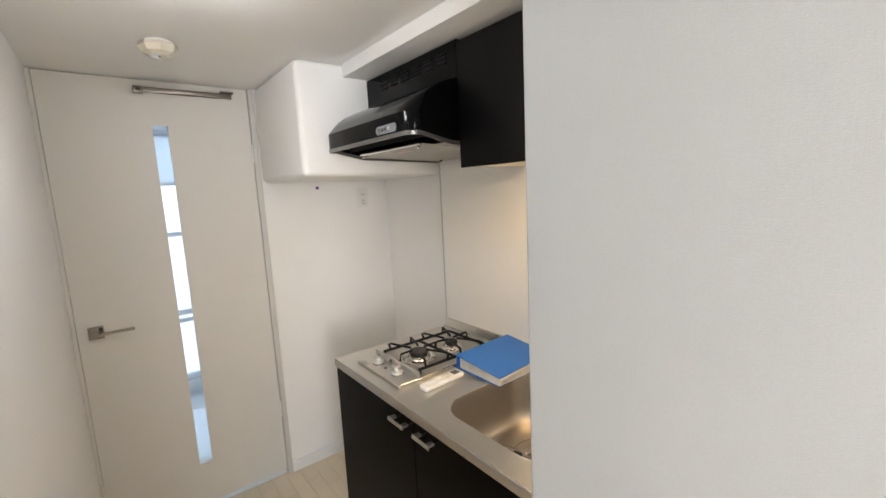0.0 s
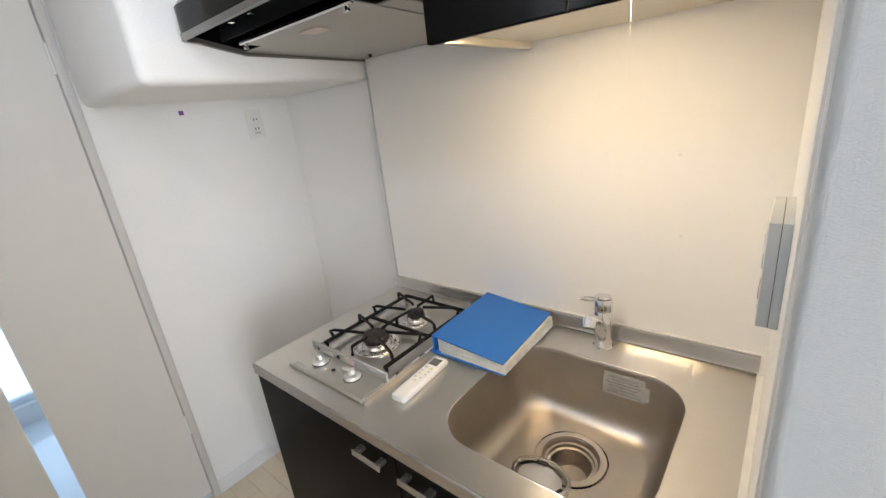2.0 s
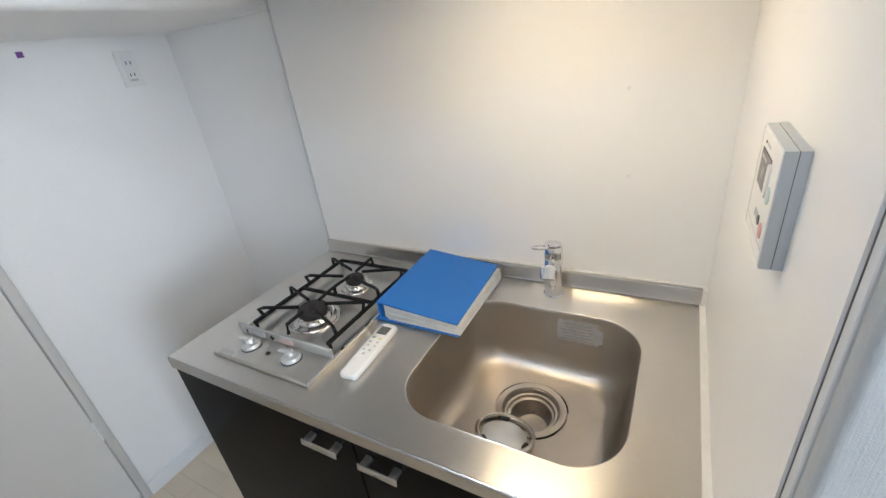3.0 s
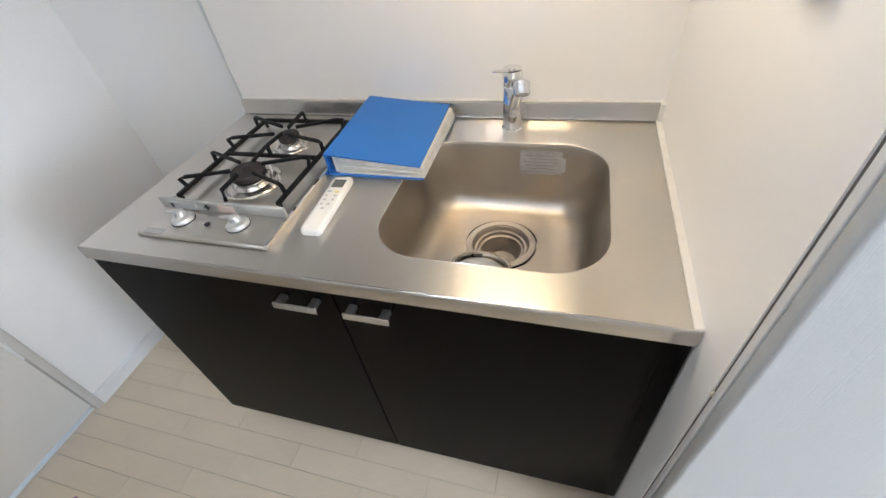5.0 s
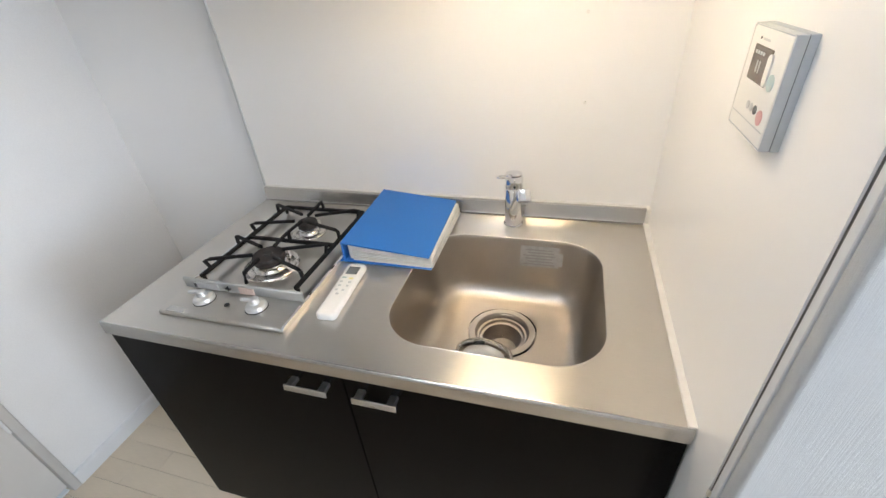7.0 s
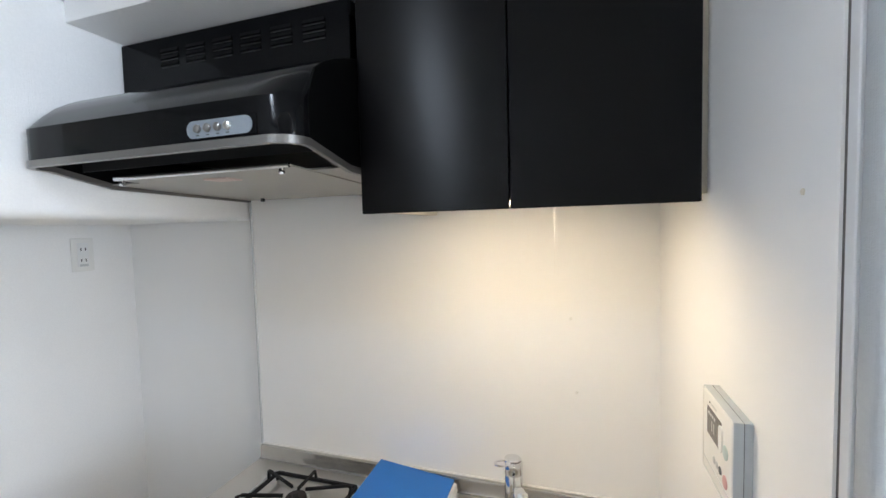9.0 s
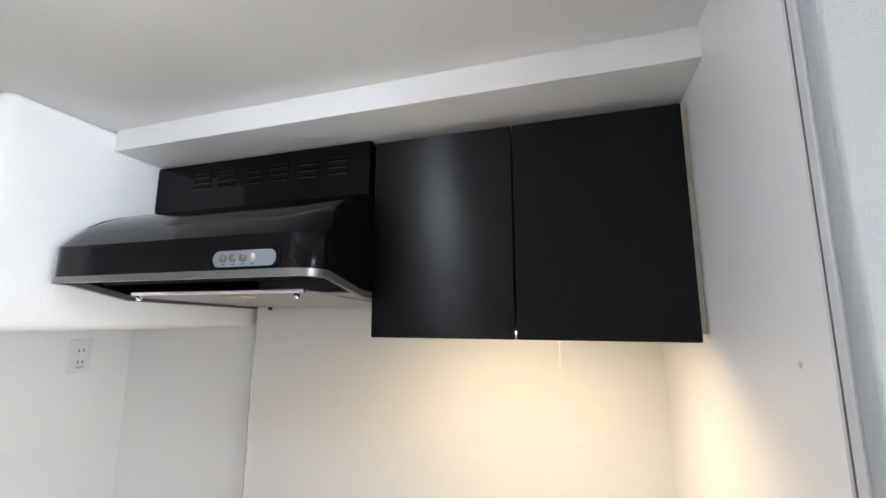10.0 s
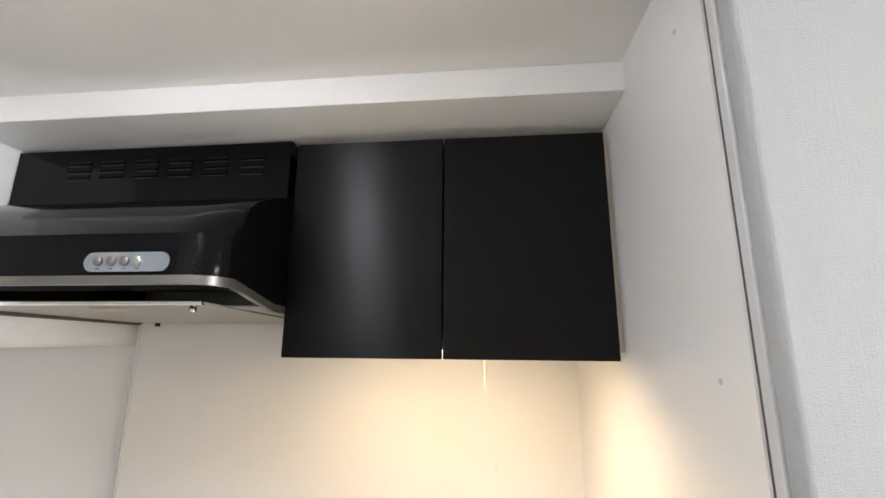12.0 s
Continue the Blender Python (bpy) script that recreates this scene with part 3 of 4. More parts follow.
for a in (20, 140, 260):
    c = Vector((0.054 * math.cos(radians(a)), 0.054 * math.sin(radians(a)), 0))
    part("clip", turned(box((-0.007, -0.010, -0.006), (0.007, 0.010, 0.004), 0.001, 1), tilt @ Matrix.Translation(c) @ Matrix.Rotation(radians(a), 4, "Z")), M_RUBBER, lid)

# sticker in the sink: a worn care label
st = thing("sink_sticker", (-0.15, 0.26, 0.79), "worn grey care sticker on the sink wall", "sticker")
slope = 0.094


def on_bowl(z, off):
    return HX1 - 0.0045 - (TOP - 0.008 - z) * slope - off


def skin(y0, y1, z0, z1, off):
    return prism([(on_bowl(z0, off), z0), (on_bowl(z1, off), z1), (on_bowl(z1, off) + 0.0006, z1), (on_bowl(z0, off) + 0.0006, z0)], "y", y0, y1)


part("sheet", skin(0.222, 0.323, 0.770, 0.832, 0.0012), M_LABEL, st, smooth=False)
part("torn_edge", skin(0.212, 0.2218, 0.777, 0.815, 0.0012), M_LABEL, st, smooth=False)
for k in range(6):
    part("print_line", skin(0.231 + 0.004 * (k % 3), 0.315 - 0.006 * (k * 5 % 3), 0.777 + 0.0086 * k, 0.7797 + 0.0086 * k, 0.0022), M_LABELINK, st, smooth=False)

# ---- tap ----
tap = thing("tap", (-0.069, 0.354, TOP), "chrome single-lever kitchen tap", "tap")
part("flange", lathe([(0.027, 0), (0.027, 0.003), (0.0235, 0.005)], (-0.069, 0.354, TOP), 32), M_CHROME, tap)
part("column", lathe([(0.0235, 0.004), (0.0235, 0.110), (0.0225, 0.112), (0.0235, 0.114), (0.0235, 0.142), (0.021, 0.147), (0.012, 0.149)], (-0.069, 0.354, TOP), 36), M_CHROME, tap)
spout_path = [(x - 0.007, y + 0.008, z) for x, y, z in ((-0.075, 0.343, 0.895), (-0.105, 0.337, 0.925), (-0.180, 0.320, 0.985), (-0.245, 0.306, 1.030), (-0.275, 0.300, 1.045), (-0.296, 0.296, 1.046))]
sp = part("spout", tube(spout_path, 0.0125, 16), M_CHROME, tap)
ORIGIN[sp.name] = Vector((0, 0, 0))
part("spout_head", lathe([(0.011, -0.012), (0.0150, -0.009), (0.0150, 0.010), (0.0130, 0.013), (0.0, 0.013)], (-0.307, 0.3035, 1.054), 28, (-0.62, -0.13, -0.75), cap=False), M_CHROME, sp)
loop = [(-0.092 + 0.030 * math.cos(radians(a)) - 0.028, 0.366 + 0.017 * math.sin(radians(a)) + 0.008, 1.003 + 0.020 * (1 - math.cos(radians(a))) / 2) for a in range(0, 360, 15)]
part("lever_loop", tube(loop, 0.0035, 8, True, flat=0.7), M_CHROME, tap)
part("lever_cap", turned(lathe([(0.021, 0.0), (0.022, 0.003), (0.020, 0.006), (0.0, 0.007)], (0, 0, 0), 28, cap=False), Matrix.Translation((-0.071, 0.355, 0.998)) @ Euler((0, radians(6), 0)).to_matrix().to_4x4()), M_CHROME, tap)
part("screw_dot", lathe([(0.003, 0), (0.003, 0.002)], (-0.0920, 0.350, 0.972), 10, (-1, -0.2, 0)), M_RUBBER, tap)

# ---- gas hob ----
hob = thing("gas_hob", (-0.35, 0.92, TOP), "two-burner stainless gas hob set into the worktop", "gas hob")
PY0, PY1 = 0.758, 1.087
HZ = 0.862
part("front_panel", prism([(-0.597, TOP + 0.001), (-0.596, 0.858), (-0.591, 0.8615), (-0.508, 0.863), (-0.508, TOP + 0.001)], "y", PY0, PY1, 0.0012), M_STEEL, hob)
part("riser", prism([(-0.509, 0.858), (-0.511, 0.888), (-0.507, 0.890), (-0.503, 0.888), (-0.503, 0.858)], "y", PY0 + 0.001, PY1 - 0.001, 0.0008), M_RISER, hob, "upright steel strip with stickers")
part("tray", boxes(((-0.503, PY0 + 0.004, TOP), (-0.10, PY1 - 0.004, HZ - 0.004)), bevel=0.001), M_STEEL, hob)
part("side_rim", prism([(-0.595, 0.851), (-0.10, 0.851), (-0.10, 0.865), (-0.591, 0.865), (-0.597, 0.860)], "y", PY0 - 0.003, PY0 + 0.004, 0.001), M_CHROME, hob)
part("side_rim", prism([(-0.500, 0.852), (-0.10, 0.852), (-0.10, 0.868), (-0.500, 0.868)], "y", PY1 - 0.004, PY1 + 0.002, 0.001), M_CHROME, hob)
part("back_rim", box((-0.100, PY0, TOP), (-0.094, PY1, 0.868), 0.001, 1), M_CHROME, hob)
part("sticker", box((-0.5135, 0.985, 0.866), (-0.5105, 1.060, 0.883)), M_LABEL, hob, "pale sticker", smooth=False)
part("sticker", box((-0.5135, 0.885, 0.866), (-0.5105, 0.925, 0.883)), M_LABELRED, hob, "pale pink sticker", smooth=False)
part("mark", box((-0.5145, 1.046, 0.870), (-0.5130, 1.053, 0.880)), M_INK, hob, smooth=False)
part("mark", boxes(((-0.5145, 0.9555, 0.868), (-0.5110, 0.957, 0.882)), ((-0.5145, 0.949, 0.874), (-0.5110, 0.964, 0.8755))), M_INK, hob, smooth=False)
part("name_plate", box((-0.594, 1.020, 0.8605), (-0.578, 1.068, 0.8625)), M_LABEL, hob, smooth=False)
part("igniter_hole", lathe([(0.006, 0), (0.006, 0.002)], (-0.552, 0.932, 0.8630), 14), M_RUBBER, hob)
for ky in (1.000, 0.857):
    k = part("knob", lathe([(0.024, 0.0), (0.0245, 0.004), (0.021, 0.010), (0.012, 0.014), (0.0105, 0.024), (0.008, 0.026)], (-0.545, ky, 0.863), 28), M_KNOB, hob, "silver round knob with a lever grip")
    ORIGIN[k.name] = Vector((0, 0, 0))
    part("knob_ring", lathe([(0.0255, 0.0), (0.0255, 0.0015)], (-0.545, ky, 0.8625), 28), M_RUBBER, k)
    grip = turned(box((-0.0045, -0.010, 0.0), (0.0045, 0.029, 0.008), 0.003, 2), Matrix.Translation((-0.546, ky, 0.882)) @ Matrix.Rotation(radians(12), 4, "Z") @ Matrix.Rotation(radians(4), 4, "X"))
    part("grip", grip, M_KNOB, k)


def burner(cx, cy, r, label):
    b = part("burner", lathe([(r * 1.46, 0.0), (r * 1.46, 0.002), (r * 1.15, 0.005), (r * 1.02, 0.012), (r * 0.9, 0.014), (r * 0.86, 0.022)], (cx, cy, HZ - 0.004), 36), M_DISH, hob, label)
    ORIGIN[b.name] = Vector((0, 0, 0))
    part("dish", lathe([(r * 1.45, 0.0), (r * 1.68, 0.004), (r * 1.74, 0.002), (r * 1.72, -0.002)], (cx, cy, HZ - 0.002), 36, cap=False), M_DISH, b)
    part("cap", lathe([(r * 0.86, 0.020), (r, 0.023), (r, 0.034), (r * 0.93, 0.038), (r * 0.30, 0.0395), (r * 0.25, 0.037), (r * 0.22, 0.022), (0.0, 0.022)], (cx, cy, HZ - 0.004), 36, cap=False), M_CAP, b, "dark enamelled burner cap")
    # black disc laid over the cap's hole in place of its dark shade
    part("hole_shade", lathe([(r * 0.27, 0.0385), (r * 0.26, 0.0402), (0.0, 0.0402)], (cx, cy, HZ - 0.004), 20, cap=False), M_RUBBER, b)
    part("flame_port", lathe([(r * 0.80, 0.014), (r * 0.95, 0.018), (r * 0.80, 0.022)], (cx, cy, HZ - 0.004), 36, cap=False), M_CHROME, b)
    part("electrode", lathe([(0.0025, 0), (0.0025, 0.022), (0.001, 0.025)], (cx + r * 1.15, cy - r * 0.6, HZ - 0.002), 8), M_WHITE, b)


burner(-0.391, 0.926, 0.041, "large front burner with dark cap")
burner(-0.220, 0.917, 0.028, "small rear burner with dark cap")

# the pan support: two long bars, cross bars, bent fingers
grate = thing("pan_support", (-0.30, 0.92, HZ), "black cast iron pan support over both burners", "pan support")
GL, GR, GZ = 1.055, 0.790, 0.880
part("long_bar", tube([(-0.487, GL, GZ), (-0.120, GL, GZ)], 0.005, 4, flat=1.3), M_IRON, grate, smooth=False)
part("long_bar", tube([(-0.487, GR, GZ), (-0.120, GR, GZ)], 0.005, 4, flat=1.3), M_IRON, grate, smooth=False)
for x in (-0.302, -0.120):
    part("cross_bar", tube([(x, GL, GZ), (x, GR, GZ)], 0.005, 4, flat=1.3), M_IRON, grate, smooth=False)
for x, y in ((-0.480, GL), (-0.480, GR), (-0.125, GL), (-0.125, GR)):
    part("foot", lathe([(0.004, 0.0), (0.005, 0.012)], (x, y, HZ - 0.002), 8), M_IRON, grate)
PEAK = 0.908
for cx, r, xs in ((-0.391, 0.041, (-0.452, -0.345)), (-0.220, 0.028, (-0.272, -0.160))):
    for x in xs:
        for gy, side in ((GL, -1), (GR, 1)):
            end = Vector((cx + (x - cx) * 0.35, 0.922 - side * r * 0.75, PEAK - 0.004))
            part("finger", tube([(x, gy, GZ), (x - (cx - x) * 0.10, gy - side * 0.004, PEAK - 0.002), (x, gy + side * 0.006, PEAK), tuple(end)], 0.0042, 4, flat=1.3), M_IRON, grate, smooth=False)
for x, sx, r in ((-0.302, -1, 0.041), (-0.302, 1, 0.028), (-0.120, -1, 0.028)):
    cx = -0.391 if (sx < 0 and x < -0.2) else -0.220
    part("finger", tube([(x, 0.922, GZ), (x + 0.004 * sx, 0.922, PEAK), (cx - sx * r * 0.6, 0.922, PEAK - 0.004)], 0.0042, 4, flat=1.3), M_IRON, grate, smooth=False)
part("finger", tube([(-0.485, 0.926, GZ - 0.006), (-0.481, 0.926, PEAK - 0.006), (-0.424, 0.926, PEAK - 0.004)], 0.0042, 4, flat=1.3), M_IRON, grate, smooth=False)

# ---- binder ----
bi = thing("ring_binder", (-0.16, 0.65, 0.86), "bright blue ring binder of clear sleeves on the worktop", "binder")
TOPC = [Vector(p) for p in ((-0.311, 0.527, 0.875), (-0.030, 0.528, 0.891), (-0.017, 0.763, 0.909), (-0.324, 0.7565, 0.905))]
BOTC = [Vector(p) for p in ((-0.325, 0.521, 0.8515), (-0.035, 0.520, 0.8520), (-0.018, 0.754, 0.8525), (-0.327, 0.7535, 0.8515))]


def leaf(u0, u1, v0, v1, w0, w1):
    """A slab inside the closed binder: u along the spine, v across it, w from the back cover (0) to the front cover (1)."""
    def at(u, v, w):
        lo = BOTC[0].lerp(BOTC[1], u).lerp(BOTC[3].lerp(BOTC[2], u), v)
        hi = TOPC[0].lerp(TOPC[1], u).lerp(TOPC[3].lerp(TOPC[2], u), v)
        return lo.lerp(hi, w)
    bm = bmesh.new()
    n = 6
    for w in (w0, w1):
        for i in range(n + 1):
            for k in range(n + 1):
                bm.verts.new(at(u0 + (u1 - u0) * i / n, v0 + (v1 - v0) * k / n, w))
    bm.verts.ensure_lookup_table()
    q, m = n + 1, (n + 1) ** 2
    for i in range(n):
        for k in range(n):
            a = i * q + k
            bm.faces.new([bm.verts[c] for c in (a, a + 1, a + q + 1, a + q)])
            bm.faces.new([bm.verts[c + m] for c in (a + q, a + q + 1, a + 1, a)])
    for i in range(n):
        for a, b in ((i, i + 1), (n * q + i, n * q + i + 1), (i * q, i * q + q), (i * q + n, i * q + q + n)):
            bm.faces.new([bm.verts[c] for c in (a, b, b + m, a + m)])
    return bm


part("front_cover", leaf(0, 1, 0, 1, 0.93, 1.0), M_BLUE, bi)
part("back_cover", leaf(-0.01, 1, -0.02, 1, 0.0, 0.08), M_BLUE, bi)
part("spine", leaf(0, 1, 0.978, 0.999, 0.03, 0.97), M_BLUE, bi)
part("page_block", leaf(0.02, 0.985, -0.010, 0.93, 0.10, 0.84), M_PAGES, bi)
for k in range(12):
    o = 0.005 * ((k * 7) % 5)
    w = 0.11 + 0.062 * k
    part("sleeve", leaf(0.002 + o, 0.99 - o * 0.5, -0.030 + o, 0.88 + o, w, w + 0.045), M_SLEEVE, bi, smooth=False)

# ---- air conditioner remote ----
rc = thing("remote_control", (-0.45, 0.68, TOP), "white air conditioner remote control with a small screen", "remote control")
RM = Matrix.Translation((-0.448, 0.694, TOP + 0.001)) @ Matrix.Rotation(radians(3.4), 4, "Z")
bm = bmesh.new()
loops = []
for inset, z in ((0.003, 0.0), (0.0, 0.004), (0.0, 0.011), (0.0012, 0.0145), (0.0035, 0.0165), (0.006, 0.017)):
    loops.append([bm.verts.new((x, y, z)) for x, y in rounded(-0.096 + inset, -0.0235 + inset, 0.096 - inset, 0.0235 - inset, 0.011 - inset * 0.8, 8)])
for a, b in zip(loops, loops[1:]):
    for i in range(len(a)):
        bm.faces.new((a[i], a[(i + 1) % len(a)], b[(i + 1) % len(a)], b[i]))
bm.faces.new(loops[0][::-1])
bm.faces.new(loops[-1])
part("body", turned(bm, RM), M_WHITE, rc)
part("screen", turned(box((0.050, -0.0145, 0.0165), (0.080, 0.0145, 0.0182), 0.0008, 1), RM), M_LCD, rc, "grey display")
for i, (kx, ky, w, mk) in enumerate(((0.036, 0.010, 0.011, M_KEYGREEN), (0.034, -0.008, 0.010, M_KEYYELLOW), (0.020, 0.011, 0.007, M_KEY), (0.020, -0.010, 0.007, M_KEY), (0.006, 0.009, 0.007, M_KEY), (0.006, -0.010, 0.006, M_KEY),
                                     (-0.010, 0.010, 0.006, M_KEY), (-0.010, -0.006, 0.006, M_KEY), (-0.024, 0.002, 0.007, M_KEY))):
    part("key", turned(box((kx - 0.003, ky - w / 2, 0.0165), (kx + 0.003, ky + w / 2, 0.0180), 0.0006, 1), RM), mk, rc)
part("print_mark", turned(box((0.086, -0.008, 0.0165), (0.089, 0.008, 0.0175)), RM), M_KEY, rc, smooth=False)

# ---- range hood ----
hood = thing("range_hood", (-0.3, 0.88, 1.70), "black enamel range hood with a silver switch panel", "range hood")
Y0, Y1 = 0.587, 1.208
# outer skin: front face with a round corner at one end, domed top running back
prof = [(-0.607, 1.752), (-0.607, 1.812), (-0.598, 1.822), (-0.580, 1.842), (-0.556, 1.864), (-0.520, 1.886), (-0.480, 1.904), (-0.430, 1.922), (-0.388, 1.934)]
bm = bmesh.new()
cols = []
ys = [Y1 - 0.045 * (1 - math.sin(radians(a))) for a in (90, 80, 60, 40, 20, 0)] + [Y1 - 0.070, Y0 + 0.085] + [Y0 + 0.062 * (1 - math.sin(radians(a))) for a in (0, 20, 40, 60, 80, 90)]
ins = [0.045 * (1 - math.cos(radians(a))) for a in (90, 80, 60, 40, 20, 0)] + [0, 0] + [0.045 * (1 - math.cos(radians(a))) for a in (0, 20, 40, 60, 80, 90)]
for y, inset in zip(ys, ins):
    col = []
    for x, z in prof:
        k = max(0.0, min(1.0, (-0.43 - x) / 0.177))
        col.append(bm.verts.new((x + inset * k, y, z)))
    cols.append(col)
for a, b in zip(cols, cols[1:]):
    for i in range(len(prof) - 1):
        bm.faces.new((a[i], a[i + 1], b[i + 1], b[i]))
skin_ob = part("canopy", bm, M_HOOD, hood, "domed black canopy")
side = [(-0.562, 1.746), (-0.562, 1.812), (-0.556, 1.830), (-0.540, 1.868), (-0.515, 1.886), (-0.480, 1.903), (-0.430, 1.921), (-0.388, 1.933), (-0.01, 1.934), (-0.01, 1.704), (-0.43, 1.713)]
part("side_plate", prism(side, "y", Y0 - 0.001, Y0 + 0.003), M_HOODSIDE, hood, smooth=False)
part("side_plate", prism(side, "y", Y1 - 0.003, Y1 + 0.001), M_HOODSIDE, hood, smooth=False)
lip = [(-0.44, Y1 + 0.002), (-0.562, Y1 + 0.002)] + [(-0.562 - 0.048 * math.cos(radians(a)), Y1 - 0.046 + 0.048 * math.sin(radians(a))) for a in (75, 60, 45, 30, 15)]
lip += [(-0.610, Y1 - 0.045), (-0.610, Y0 + 0.045)] + [(-0.562 - 0.048 * math.cos(radians(a)), Y0 + 0.046 - 0.048 * math.sin(radians(a))) for a in (15, 30, 45, 60, 75, 90)]
lip += [(-0.44, Y0 - 0.002), (-0.44, Y0 + 0.008), (-0.560, Y0 + 0.008)] + [(-0.562 - 0.038 * math.cos(radians(a)), Y0 + 0.046 - 0.038 * math.sin(radians(a))) for a in (75, 45, 15)] + [(-0.598, Y0 + 0.06), (-0.598, Y1 - 0.06)] + [(-0.562 - 0.038 * math.cos(radians(a)), Y1 - 0.046 + 0.038 * math.sin(radians(a))) for a in (15, 45, 75)] + [(-0.560, Y1 - 0.008), (-0.44, Y1 - 0.008)]
bm = prism(lip, "z", 1.740, 1.7525)
for v in bm.verts:
    if v.co.x > -0.56:
        v.co.z -= (v.co.x + 0.56) * 0.22
part("bezel", bm, M_BEZEL, hood, "grey lower edge trim")
part("side_strip", prism([(-0.44, 1.713), (-0.44, 1.7262), (-0.02, 1.716), (-0.02, 1.702)], "y", Y0 - 0.002, Y0 + 0.006), M_BEZEL, hood, smooth=False)
part("side_strip", prism([(-0.44, 1.713), (-0.44, 1.7262), (-0.02, 1.716), (-0.02, 1.702)], "y", Y1 - 0.006, Y1 + 0.002), M_BEZEL, hood, smooth=False)
up = part("upper_box", boxes(((-0.388, 0.606, 1.9345), (-0.012, 1.219, 2.056)), bevel=0.002), M_HOOD, hood, "black box with louvre slots")
ORIGIN[up.name] = Vector((0, 0, 0))
for cy in (1.068, 0.992, 0.917, 0.842, 0.765, 0.687):
    for cz in (2.024, 2.009, 1.994):
        part("louvre", prism([(-0.3885, cz - 0.005), (-0.3915, cz - 0.003), (-0.3885, cz + 0.005)], "y", cy - 0.026, cy + 0.026), M_HOOD, up, smooth=False)
        part("louvre_slot", box((-0.3886, cy - 0.025, cz - 0.0075), (-0.3880, cy + 0.025, cz - 0.005)), M_HOODDARK, up, smooth=False)
sw = part("switch_panel", turned(prism(rounded(-0.0635, -0.0135, 0.0635, 0.0135, 0.0125, 10), "z", 0, 0.003, 0.0006), Matrix.Translation((-0.607, 0.716, 1.771)) @ Euler((radians(90), 0, radians(-90))).to_matrix().to_4x4()),
          mat("silver_switch_sheet", (0.26, 0.29, 0.32), 0.35, metal=0.4, stain=0.02, stain_scale=20), hood, "silver switch panel with four buttons")
ORIGIN[sw.name] = Vector((0, 0, 0))
part("switch_tray", box((-0.6085, 0.645, 1.755), (-0.606, 0.786, 1.787), 0.001, 1), M_HOOD, hood)
for cy in (0.757, 0.737, 0.717, 0.698):
    part("button", lathe([(0.0068, 0.0), (0.0065, 0.003), (0.004, 0.0045)], (-0.610, cy, 1.772), 20, (-1, 0, 0)), M_BEZEL if cy > 0.70 else M_SATIN, sw)
    part("button_mark", box((-0.6106, cy - 0.003, 1.7605), (-0.6099, cy + 0.003, 1.7625)), M_LCD, sw, smooth=False)
# underside: dark well at the front, plate behind
part("well", boxes(((-0.555, Y0 + 0.008, 1.795), (-0.03, Y1 - 0.008, 1.800))), M_HOODDARK, hood, smooth=False)
part("well_front", boxes(((-0.5985, Y0 + 0.05, 1.745), (-0.5955, Y1 - 0.05, 1.797))), M_HOODDARK, hood, smooth=False)
part("well_lining", boxes(((-0.50, Y0 + 0.01, 1.745), (-0.497, Y1 - 0.008, 1.795))), M_HOODDARK, hood, smooth=False)
part("base_sheet", prism([(-0.44, 1.722), (-0.02, 1.708), (-0.02, 1.711), (-0.44, 1.725)], "y", Y0 + 0.006, Y1 - 0.006), M_FILTER, hood, smooth=False)
plate = prism([(-0.505, 1.7225), (-0.505, 1.7255), (-0.09, 1.7085), (-0.09, 1.7055)], "y", 0.668, 1.100, 0.0008)
rp = part("baffle_plate", plate, M_FILTER, hood, "grey baffle plate under the hood")
ORIGIN[rp.name] = Vector((0, 0, 0))
part("plate_edge", tube([(-0.505, 0.670, 1.724), (-0.505, 1.098, 1.724)], 0.0045, 8), M_CHROME, rp)
part("warning_label", boxes(((-0.452, 0.862, 1.7165), (-0.410, 0.922, 1.7195))), M_LABELRED, rp, "pale red warning label", smooth=False)
for x, y in ((-0.500, 0.69), (-0.500, 1.085), (-0.094, 1.085)):
    part("fixing_pin", lathe([(0.006, -0.012), (0.006, 0.0), (0.003, 0.006)], (x, y, 1.7215 if x < -0.3 else 1.709), 12), M_CHROME if x < -0.3 else M_RUBBER, rp)
for y in (0.70, 0.93, 1.02):
    part("clip", box((-0.560, y, 1.752), (-0.548, y + 0.012, 1.762), 0.001, 1), M_CHROME, hood)

# ---- wall cabinet ----
wc = thing("wall_cabinet", (-0.2, 0.3, 1.64), "black two-door wall cabinet beside the range hood", "wall cabinet")
for lo, hi in (((-0.388, 0.566, 1.640), (-0.006, 0.583, 2.045)), ((-0.388, 0.006, 1.655), (-0.006, 0.022, 2.045)), ((-0.388, 0.022, 1.655), (-0.006, 0.566, 1.671)), ((-0.388, 0.022, 2.029), (-0.006, 0.566, 2.045)),
                      ((-0.020, 0.022, 1.671), (-0.006, 0.566, 2.029))):
    part("carcass_panel", box(lo, hi), M_BODY, wc, smooth=False)
part("side_skin", box((-0.388, 0.583, 1.640), (-0.006, 0.5855, 2.045)), M_BLACK, wc, smooth=False)
for y0, y1 in ((0.3015, 0.5835), (0.012, 0.2995)):
    part("door", box((-0.408, y0, 1.637), (-0.390, y1, 2.037), 0.0015, 1), M_BLACK, wc, "flat black door")
part("filler", box((-0.388, 0.0, 1.650), (-0.36, 0.006, 2.045)), M_BODY, wc, smooth=False)
tl = thing("cabinet_light", (-0.362, 0.30, 1.66), "slim warm lit strip lamp under the wall cabinet", "lamp")
part("housing", box((-0.386, 0.205, 1.6505), (-0.334, 0.545, 1.6545), 0.001, 1), M_WHITE, tl)
